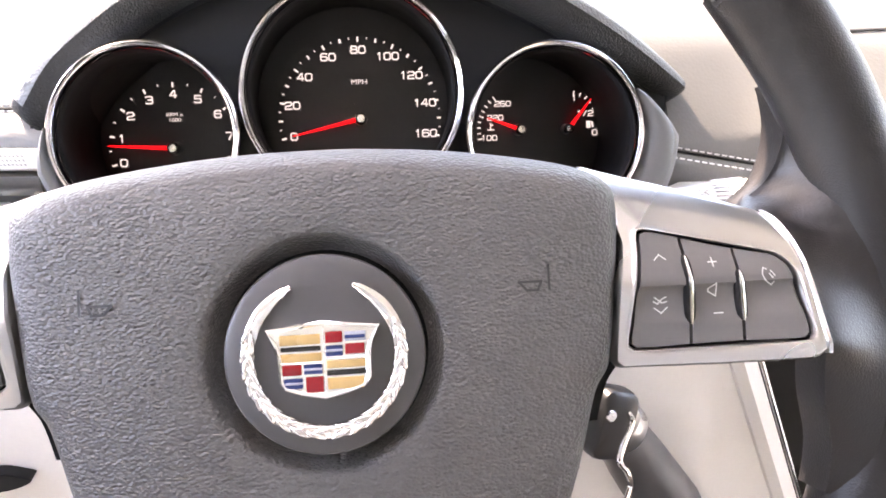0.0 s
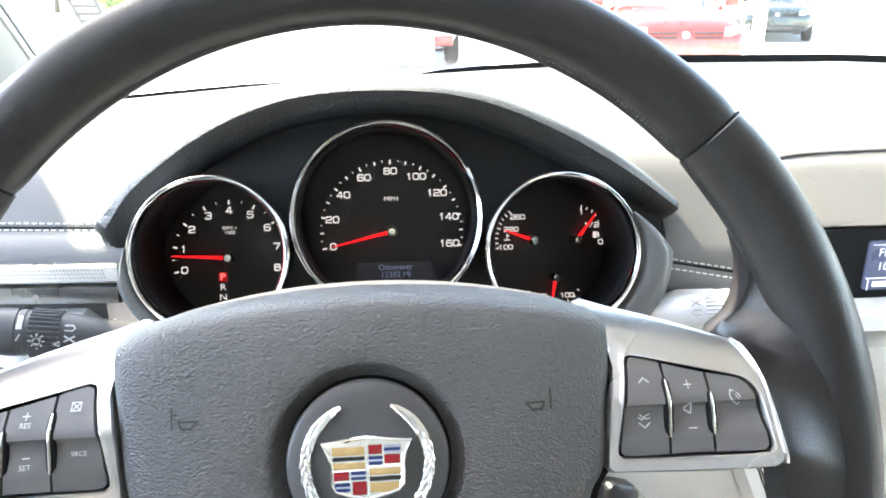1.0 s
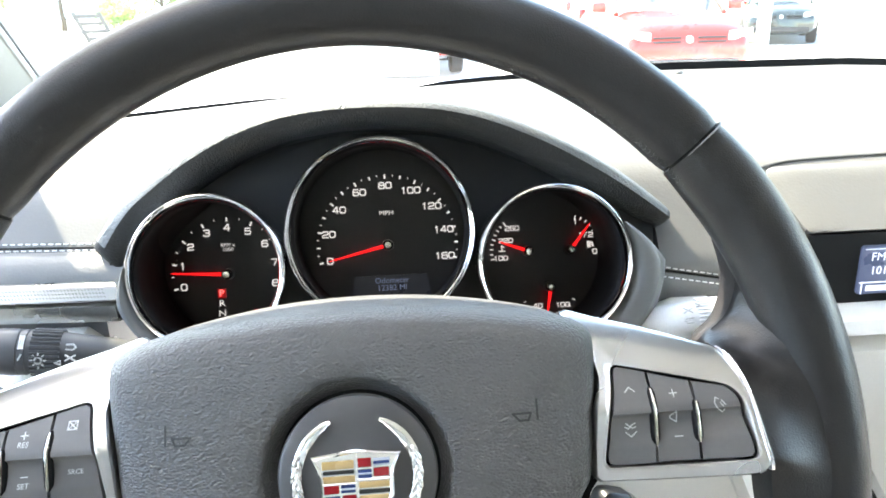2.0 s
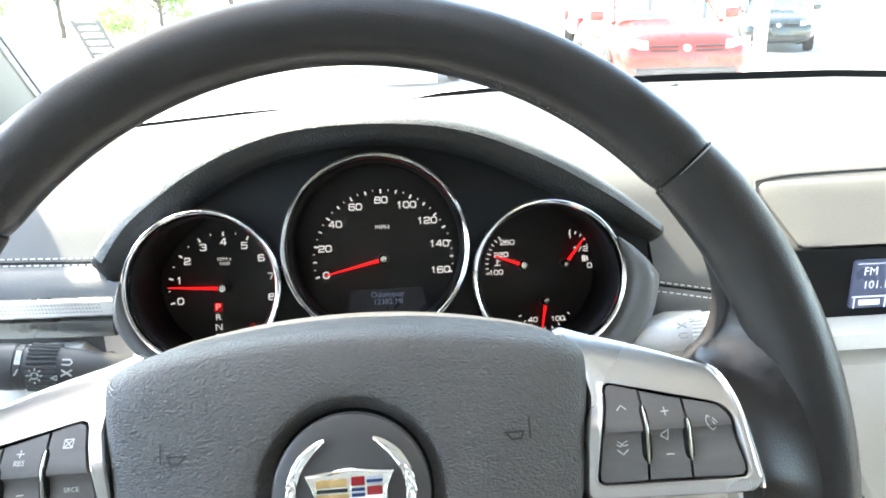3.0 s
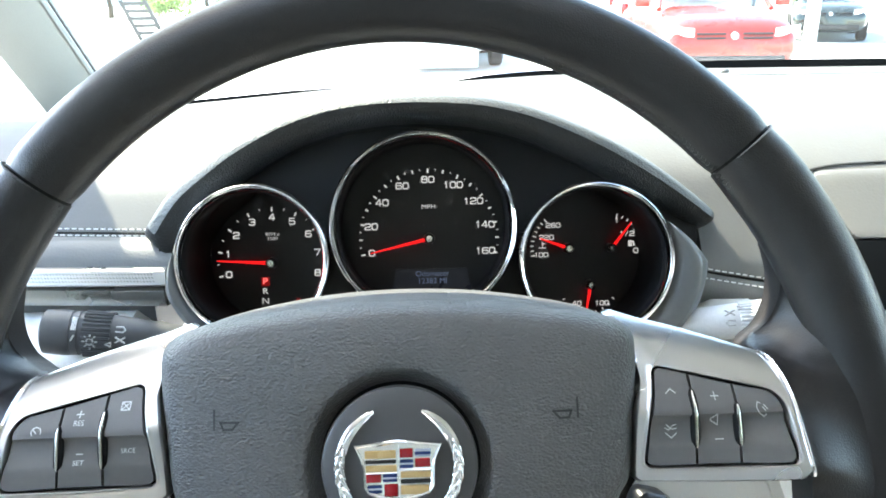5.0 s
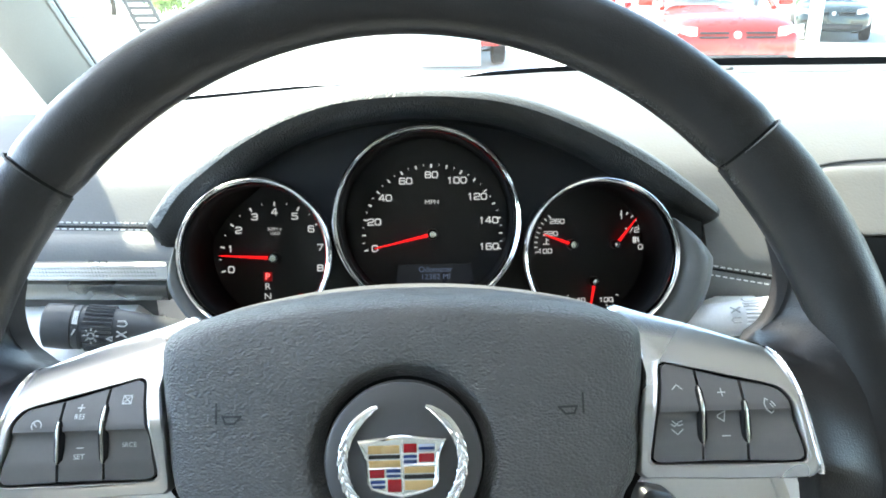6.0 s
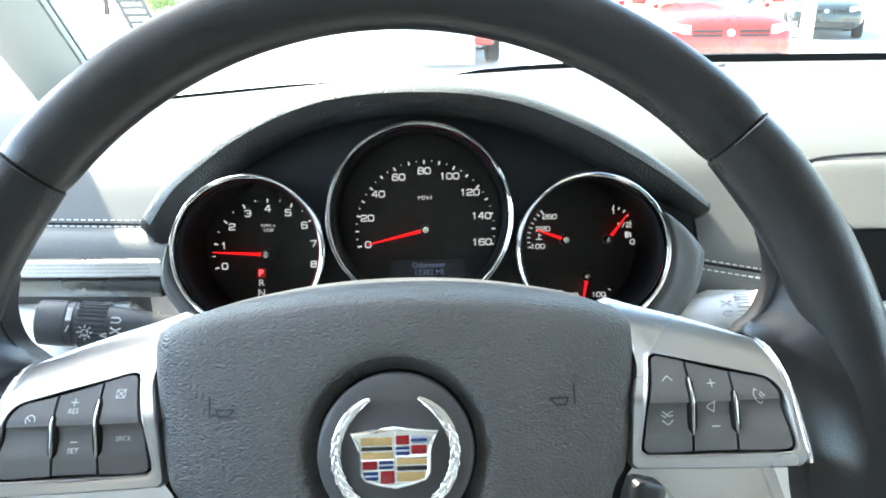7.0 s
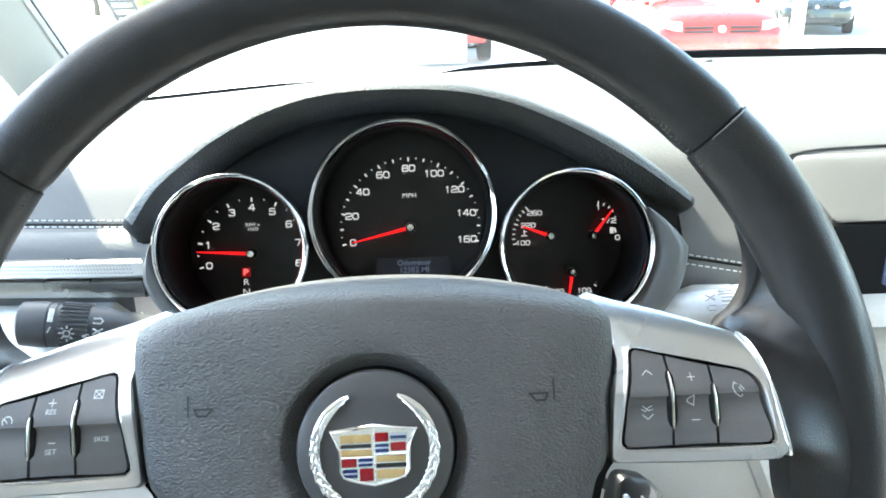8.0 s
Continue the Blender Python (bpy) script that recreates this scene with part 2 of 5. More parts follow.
def box(bm, x0, x1, y0, y1, z0, z1, bevel=0.0):
    geo = bmesh.ops.create_cube(bm, size=1.0)
    for v in geo["verts"]:
        v.co = Vector((x0 + (v.co.x + 0.5) * (x1 - x0), y0 + (v.co.y + 0.5) * (y1 - y0), z0 + (v.co.z + 0.5) * (z1 - z0)))
    if bevel:
        edges = list({e for v in geo["verts"] for e in v.link_edges})
        bmesh.ops.bevel(bm, geom=edges, offset=bevel, segments=2, affect="EDGES", profile=0.5)


def smooth_line(pts, per=6, closed=False):
    """Catmull-Rom through points."""
    pts = [Vector(p) for p in pts]
    n = len(pts)
    out = []
    for i in range(n if closed else n - 1):
        p0 = pts[(i - 1) % n] if closed or i else pts[0]
        p1, p2 = pts[i], pts[(i + 1) % n]
        p3 = pts[(i + 2) % n] if closed or i + 2 < n else pts[-1]
        for k in range(per):
            u = k / per
            out.append(0.5 * (2 * p1 + (p2 - p0) * u + (2 * p0 - 5 * p1 + 4 * p2 - p3) * u * u + (3 * p1 - p0 - 3 * p2 + p3) * u ** 3))
    if not closed:
        out.append(pts[-1])
    return out


def rounded(pts, radius, seg=5):
    """A 2D polygon with its corners rounded. radius: one number or one for each corner."""
    out = []
    n = len(pts)
    for i in range(n):
        p, a, b = Vector(pts[i]), Vector(pts[i - 1]), Vector(pts[(i + 1) % n])
        r = radius[i] if isinstance(radius, (list, tuple)) else radius
        da, db = (a - p).normalized(), (b - p).normalized()
        d = min(r, (a - p).length * 0.48, (b - p).length * 0.48)
        for k in range(seg + 1):
            u = k / seg
            out.append((p + da * d) * (1 - u) ** 2 + p * 2 * u * (1 - u) + (p + db * d) * u * u)
    return out


def plate(bm, outline, holes, y0, y1):
    """A flat sheet in the x-z plane with holes, from y0 (front) to y1."""
    edges = []
    for ring in [outline] + holes:
        vs = [bm.verts.new((p[0], y0, p[1])) for p in ring]
        edges += [bm.edges.new((vs[i], vs[(i + 1) % len(vs)])) for i in range(len(vs))]
    geo = bmesh.ops.triangle_fill(bm, use_beauty=True, use_dissolve=False, edges=edges)
    faces = [f for f in geo["geom"] if isinstance(f, bmesh.types.BMFace)]
    ext = bmesh.ops.extrude_face_region(bm, geom=faces, use_keep_orig=True)
    for v in ext["geom"]:
        if isinstance(v, bmesh.types.BMVert):
            v.co.y = y1


def relief(bm, outline, height, thick, cuts=()):
    """A slab with the 2D outline (x, z) whose front follows y = height(x, z)."""
    bm.faces.new([bm.verts.new((p[0], 0, p[1])) for p in outline])
    for z in cuts:
        bmesh.ops.bisect_plane(bm, geom=bm.verts[:] + bm.edges[:] + bm.faces[:], plane_co=(0, 0, z), plane_no=(0, 0, 1))
    faces = bm.faces[:]
    ext = bmesh.ops.extrude_face_region(bm, geom=faces, use_keep_orig=True)
    back = {v for v in ext["geom"] if isinstance(v, bmesh.types.BMVert)}
    for v in bm.verts:
        v.co.y = height(v.co.x, v.co.z) + (thick if v in back else 0)


def text_mesh(body, size, x, y, z, align="CENTER"):
    """Letters in the x-z plane that face -y, as a bmesh; size: the height of a capital."""
    cu = bpy.data.curves.new("letters", "FONT")
    cu.body, cu.size, cu.align_x, cu.align_y = body, size / 0.69, align, "CENTER"
    cu.resolution_u = 3
    ob = bpy.data.objects.new("letters", cu)
    scene.collection.objects.link(ob)
    me = bpy.data.meshes.new_from_object(ob)
    bm = bmesh.new()
    bm.from_mesh(me)
    bpy.data.objects.remove(ob)
    bpy.data.curves.remove(cu)
    bpy.data.meshes.remove(me)
    for v in bm.verts:
        v.co = Vector((x + v.co.x, y, z + v.co.y))
    return bm


def letters(body, size, x, y, z, mat, parent, name="lettering", wide=1.0, height=None):
    bm = text_mesh(body, size, 0, 0, 0)
    for v in bm.verts:
        px, pz = x + v.co.x * wide, z + v.co.z
        v.co = Vector((px, (height(px, pz) if height else y), pz))
    return part(name, bm, mat, parent, smooth=False)


DIGITS = {
    "0": [[(0.2, 1), (0.8, 1), (1, 0.8), (1, 0.2), (0.8, 0), (0.2, 0), (0, 0.2), (0, 0.8), (0.2, 1)]],
    "1": [[(0.30, 0.82), (0.55, 1), (0.55, 0)]],
    "2": [[(0, 0.85), (0.15, 1), (0.85, 1), (1, 0.85), (1, 0.62), (0.85, 0.5), (0.15, 0.42), (0, 0.28), (0, 0), (1, 0)]],
    "3": [[(0, 0.92), (0.15, 1), (0.85, 1), (1, 0.85), (1, 0.65), (0.85, 0.53), (0.4, 0.53)], [(0.85, 0.53), (1, 0.4), (1, 0.15), (0.85, 0), (0.15, 0), (0, 0.1)]],
    "4": [[(0.75, 0), (0.75, 1), (0.6, 1), (0, 0.3), (1, 0.3)]],
    "5": [[(0.95, 1), (0.08, 1), (0.05, 0.57), (0.85, 0.57), (1, 0.45), (1, 0.15), (0.85, 0), (0.15, 0), (0, 0.1)]],
    "6": [[(0.95, 0.92), (0.85, 1), (0.2, 1), (0, 0.8), (0, 0.15), (0.15, 0), (0.85, 0), (1, 0.15), (1, 0.43), (0.85, 0.56), (0.05, 0.56)]],
    "7": [[(0, 1), (1, 1), (0.4, 0)]],
    "8": [[(0.18, 1), (0.82, 1), (0.95, 0.85), (0.95, 0.66), (0.82, 0.54), (0.18, 0.54), (0.05, 0.66), (0.05, 0.85), (0.18, 1)], [(0.15, 0.54), (0, 0.4), (0, 0.15), (0.15, 0), (0.85, 0), (1, 0.15), (1, 0.4), (0.85, 0.54)]],
    "/": [[(0.2, 0), (0.8, 1)]],
}


def numeral(body, size, x, z, parent, y=-0.0006):
    """A number in wide, square-shouldered figures, printed on a dial."""
    wd = size * 0.92
    pitch = wd * 1.30
    lines = []
    for k, ch in enumerate(body):
        x0 = x + (k - (len(body) - 1) / 2) * pitch - wd / 2
        lines += [[(x0 + a * wd, z - size / 2 + b * size) for a, b in ln] for ln in DIGITS[ch]]
    return strokes(lines, size * 0.19, y, LIT_PRINT, parent, "numeral")


def strokes(lines, width, y, mat, parent, name="icon", height=None):
    """A printed mark of thick lines in the x-z plane."""
    bm = bmesh.new()
    for line in lines:
        pts = [Vector(p) for p in line]
        for a, b in zip(pts, pts[1:]):
            d = (b - a).normalized() * width * 0.5
            nrm = Vector((-d.y, d.x))
            quad = [a - d + nrm, a - d - nrm, b + d - nrm, b + d + nrm]
            bm.faces.new([bm.verts.new((p.x, height(p.x, p.y) if height else y, p.y)) for p in quad])
    return part(name, bm, mat, parent, smooth=False)


# ================================================================ steering wheel
WHEEL = pose(-0.01273, -0.23446, 1.19490, -25.02, 0, -0.76) @ pose(0, 0, 0, 0, -0.9, 0)
RIM_R, RIM_T, RIM_Y = 0.1783, 0.0146, 0.0294


def rim_point(a, tx=0.0, ty=0.0):
    """A place on the rim: a from the top to the right in radians; tx outwards and ty to the back, from its centre line."""
    return Vector(((RIM_R + tx) * math.sin(a), RIM_Y + ty, (RIM_R + tx) * math.cos(a)))


RIDGE = 0.0135


def spoke_face(x, z):
    """The bent face of the switch panels: a soft ridge across, that leans in at its foot."""
    d = z - RIDGE
    s = math.sqrt(d * d + 0.0016 ** 2) - 0.0016
    y = 0.0080 + (0.64 if d > 0 else 0.26) * s
    y += 16.0 * max(0.0, z - (0.0315 - 0.26 * (abs(x) - 0.0958))) ** 2
    return y - 0.20 * max(0.0, abs(x) - 0.088) * min(1.0, max(0.0, -d / 0.02))


def switch_face(x, z):
    """The switches: as the panel, with a hollow under the ridge."""
    u = (RIDGE - 0.0008 - z) / 0.0105
    return spoke_face(x, z) + (0.0017 * math.sin(math.pi * u ** 0.62) if 0 < u < 1 else 0.0)


def build_steering_wheel():
    w = thing("steering_wheel", "dark grey leather car steering wheel with satin silver switch spokes", "steering wheel", WHEEL)
    seam, seam_left = radians(50.5), radians(52.2)
    # leather rim, in a top arc and a lower grip that is a little thicker
    for name, a0, a1, extra in (("rim_top_grip", -seam_left + 0.003, seam - 0.003, 0.0), ("rim_lower_grip", seam + 0.003, math.tau - seam_left - 0.003, 0.0007)):
        bm = bmesh.new()
        n = 90
        rows = []
        for i in range(n + 1):
            a = a0 + (a1 - a0) * i / n
            end = min(i, n - i)
            r = RIM_T + extra - (0.0009 if end == 0 else 0.0003 if end == 1 else 0)
            rows.append([rim_point(a, r * math.cos(k * math.tau / 28), r * 1.06 * math.sin(k * math.tau / 28)) for k in range(28)])
        grid(bm, rows, loop_u=True)
        part(name, bm, RIM_LEATHER, w)
    for s in (-1, 1):
        bm = bmesh.new()
        a = seam if s > 0 else -seam_left
        rows = [[rim_point(a + da, r * math.cos(k * math.tau / 28), r * 1.06 * math.sin(k * math.tau / 28)) for k in range(28)]
                for da, r in ((-0.006, RIM_T - 0.0010), (0.006, RIM_T - 0.0010))]
        grid(bm, rows, loop_u=True)
        part("rim_seam", bm, GAP_BLACK, w)
        bm = bmesh.new()
        arc = [radians(25 - 150 * k / 30) for k in range(31)]
        tube(bm, [rim_point(a + s * 0.0045, (RIM_T + 0.0003) * math.cos(c), (RIM_T + 0.0003) * 1.06 * math.sin(c)) for c in arc], [0.0001] + [0.00045] * 22 + [0.0004 - 0.00004 * k for k in range(8)], 6)
        part("seam_edge", bm, SEAM_EDGE if s > 0 else SEAM_THREAD, w, "cut edge of the leather")
    # stitches along the inner side
    bm = bmesh.new()
    for i in range(230):
        a = 0.38 + 1.62 * i / 129 if i < 130 else -0.92 - 1.1 * (i - 130) / 99
        for j, (c0, c1) in enumerate(((2.82, 2.93), (2.93, 3.04))):
            p = rim_point(a + 0.004 * (j - 0.5), (RIM_T + 0.0003) * math.cos(c0), -(RIM_T + 0.0003) * math.sin(c0))
            q = rim_point(a - 0.004 * (j - 0.5), (RIM_T + 0.0003) * math.cos(c1), -(RIM_T + 0.0003) * math.sin(c1))
            tube(bm, [p, q], 0.00022, 4)
    tagged(part("rim_stitching", bm, SEAM_THREAD, w, "dark cross stitching"), kind="stuff")

    # airbag pad, a soft dome with a dished ring round the badge
    half = [(0.0, 0.0585), (0.030, 0.0575), (0.058, 0.0542), (0.077, 0.0502), (0.0868, 0.0450), (0.0893, 0.0375), (0.0878, 0.0180),
            (0.0845, -0.0080), (0.0792, -0.0185), (0.0722, -0.0430), (0.0620, -0.0680), (0.0470, -0.0830), (0.0220, -0.0885), (0.0, -0.0890)]
    ring = [(x, z) for x, z in half] + [(-x, z) for x, z in reversed(half[1:-1])]
    line = [Vector((p.x, p.y)) for p in smooth_line([(x, z, 0) for x, z in ring], 7, True)]
    bm = bmesh.new()
    rows = []
    for r, y in ((0.0277, 0.0096), (0.0295, 0.0087), (0.0309, 0.0068), (0.0319, 0.0046), (0.0326, 0.0033), (0.0335, 0.0026), (0.0350, 0.0023), (0.0400, 0.0023)):
        rows.append([(r * p.x / p.length, y, r * p.y / p.length) for p in line])
    for u in (0.12, 0.25, 0.4, 0.55, 0.68, 0.79, 0.86, 0.91, 0.945, 0.97, 0.987, 0.996, 1.0):
        row = []
        for p in line:
            r = 0.0400 + (p.length - 0.0400) * u
            top = max(0.0, p.y / p.length - 0.25) / 0.75
            start = 0.78 - 0.22 * top
            roll = max(0.0, (u - start) / (1 - start))
            y = 0.0023 + 0.0058 * u ** 1.6 * (1 - 0.4 * top) + 0.0175 * (1 - math.sqrt(max(0.0, 1 - roll ** (2.4 - 0.5 * top))))
            row.append((r * p.x / p.length, y, r * p.y / p.length))
        rows.append(row)
    for y, k in ((0.034, 0.35), (0.046, 0.72), (0.056, 1.0), (0.060, 0.93)):
        row = []
        for p in line:
            top = (max(0.0, p.y / p.length - 0.25) / 0.75) ** 0.4
            row.append((p.x * (0.995 + 0.02 * top * k), y if top > 0 else min(y, 0.04 + 0.001 * k), p.y * (0.995 + 0.10 * top * k)))
        rows.append(row)
    grid(bm, rows, loop_u=True)
    for s in (-1, 1):
        bmg = bmesh.new()
        side = [p for p in line if p.x * s > 0.070 and -0.03 < p.y < 0.036]
        side.sort(key=lambda p: p.y)
        grid(bmg, [[(p.x * k, y, p.y) for p in side] for k, y in ((0.985, 0.019), (1.0, 0.0225), (1.05, 0.0235), (1.06, 0.034))])
        part("pad_gap", bmg, GAP_BLACK, w)
    pad = part("airbag_pad", bm, PAD_LEATHER, w, "grained dark grey vinyl airbag pad")
    # horn marks pressed into the pad: dark strokes give the shade in their lines
    for s in (-1, 1):
        cx, cz = s * 0.0595 - 0.0008, 0.0172
        lift = lambda x, z: 0.0023 + 0.0058 * max(0.0, min(1, ((math.hypot(x, z) - 0.0385) / 0.050))) ** 1.6 - 0.0008
        lines = [[(cx + s * 0.0045, cz + 0.0035), (cx + s * 0.0045, cz - 0.003)], [(cx + s * 0.0022, cz - 0.0008), (cx - s * 0.0042, cz - 0.0008)],
                 [(cx + s * 0.0022, cz - 0.0008), (cx + s * 0.0012, cz - 0.0032), (cx - s * 0.0020, cz - 0.0032), (cx - s * 0.0042, cz - 0.0008)]]
        strokes(lines, 0.0007, 0, HORN_SHADE, pad, "horn_mark", height=lift)

    # round badge
    bm = bmesh.new()
    lathe(bm, [(0.0003, -0.0004), (0.015, -0.0002), (0.0255, 0.0006), (0.0268, 0.0012), (0.0273, 0.0024), (0.0273, 0.012)], seg=72)
    badge = part("badge_disc", bm, HUB_PLASTIC, w, "round grey plastic badge disc")
    bm = bmesh.new()
    lathe(bm, [(0.0272, 0.0065), (0.0285, 0.0085)], seg=72)
    part("badge_gap", bm, GAP_BLACK, w)
    # wreath: a chrome ring of leaves, open at the top
    bm = bmesh.new()
    n = 132
    rows = []
    for i in range(n + 1):
        a = radians(24) + (math.tau - radians(48)) * i / n
        f = abs(i / n - 0.5) * 2
        wdt = 0.0019 * min(1.0, 0.45 + 0.55 * (1 - f) / 0.16)
        rr = 0.0204
        cxz = Vector((rr * math.sin(a), rr * math.cos(a)))
        out = cxz.normalized()
        hi = 0.0017
        rows.append([(cxz.x + out.x * wdt * u, -0.0004 - hi * h, cxz.y + out.y * wdt * u) for u, h in ((-1, -0.1), (-0.92, 0.55), (-0.4, 0.9), (0, 0.97), (0.05, 0.85), (0.45, 0.8), (0.92, 0.5), (1, -0.1))])
    for row in (rows[0], rows[-1]):
        bm.faces.new([bm.verts.new(p) for p in row])
    grid(bm, rows)
    part("badge_wreath", bm, WREATH, badge, "chrome wreath ring")
    bm = bmesh.new()
    for i in range(9):
        for s in (-1, 1):
            for side in (-1, 1):
                a = math.pi + s * (0.10 + 1.95 * (i + 0.25 * side) / 9)
                r = 0.0204 + side * 0.0009
                m = Matrix.Translation((r * math.sin(a), -0.0019, r * math.cos(a))) @ Matrix.Rotation(a + s * side * 0.24, 4, "Y") @ Matrix.Diagonal((0.0031, 0.0010, 0.0009, 1))
                bmesh.ops.create_icosphere(bm, subdivisions=2, radius=1.0, matrix=m)
    tagged(part("badge_leaves", bm, WREATH, badge, "chrome leaves"), kind="stuff")
    # crest of coloured fields
    side = [(0.0, 0.0096), (0.0070, 0.0086), (0.0152, 0.0078), (0.0130, 0.0038), (0.0121, 0.0000), (0.0119, -0.0062), (0.0106, -0.0082), (0.0060, -0.0098), (0.0, -0.0111)]
    crest = side + [(-x, z) for x, z in reversed(side[1:-1])]
    bm = bmesh.new()
    f = bm.faces.new([bm.verts.new((x, -0.0004, z)) for x, z in crest])
    ext = bmesh.ops.extrude_face_region(bm, geom=[f], use_keep_orig=True)
    top = [v for v in ext["geom"] if isinstance(v, bmesh.types.BMVert)]
    for v in top:
        v.co = Vector((v.co.x * 0.985, -0.0046, v.co.z * 0.985))
    part("badge_crest", bm, WREATH, badge, "chrome crest frame")
    fields = [(-0.0114, -0.0008, 0.0035, 0.0062, GOLD), (-0.0112, -0.0008, 0.0018, 0.0030, BLACK_ENAMEL), (-0.0111, -0.0006, -0.0010, 0.0013, GOLD),
              (0.0005, 0.0050, 0.0036, 0.0066, RED), (0.0056, 0.0112, 0.0038, 0.0064, PALE), (0.0056, 0.0110, 0.0045, 0.0055, BLUE),
              (0.0005, 0.0050, 0.0001, 0.0029, BLUE), (0.0005, 0.0050, 0.0013, 0.0019, PALE), (0.0056, 0.0108, 0.0004, 0.0032, RED),
              (-0.0110, -0.0060, -0.0044, -0.0017, RED), (-0.0054, -0.0006, -0.0043, -0.0017, BLUE), (-0.0054, -0.0006, -0.0033, -0.0027, PALE),
              (-0.0106, -0.0058, -0.0079, -0.0052, BLUE), (-0.0104, -0.0058, -0.0068, -0.0062, PALE), (-0.0050, -0.0004, -0.0091, -0.0050, RED),
              (0.0006, 0.0108, -0.0031, -0.0010, GOLD), (0.0006, 0.0108, -0.0050, -0.0036, BLACK_ENAMEL), (0.0006, 0.0102, -0.0086, -0.0055, GOLD)]
    bm = bmesh.new()
    tube(bm, [(x * 0.96, -0.0046, z * 0.95) for x, z in crest], 0.0007, 8, True)
    part("crest_border", bm, WREATH, badge, "raised chrome border")
    for line in ([(0.0, -0.0050, 0.0080), (0.0, -0.0050, -0.0102)], [(-0.0112, -0.0050, -0.0013), (-0.0004, -0.0050, -0.0013)], [(0.0004, -0.0050, -0.0004), (0.0112, -0.0050, -0.0004)]):
        bm = bmesh.new()
        tube(bm, line, 0.00025, 6)
        part("crest_divider", bm, WREATH, badge, "chrome divider")
    for x0, x1, z0, z1, mt in fields:
        bm = bmesh.new()
        proud = 0.0003 if z1 - z0 < 0.0011 and mt in (PALE, BLUE) else 0.0
        box(bm, x0, x1, -0.0052 - proud, -0.0044, z0, z1, 0.0002)
        part("enamel_field", bm, mt, badge)

    for s in (-1, 1):
        build_spoke(w, s)
    # column hub behind the pad
    bm = bmesh.new()
    lathe(bm, [(0.001, 0.03), (0.048, 0.034), (0.046, 0.05), (0.036, 0.065), (0.034, 0.085)], seg=40)
    part("hub_cover", bm, HOUSING, w)
    # lower spoke of the wheel
    bm = bmesh.new()
    rows = []
    for z, wd, y in ((-0.07, 0.030, 0.022), (-0.10, 0.022, 0.018), (-0.14, 0.022, 0.020), (-0.172, 0.030, 0.024)):
        rows.append([(wd * math.cos(k * math.tau / 16), y + 0.006 * math.sin(k * math.tau / 16), z) for k in range(16)])
    grid(bm, rows, loop_u=True)
    part("lower_spoke", bm, SILVER, w)
    return w


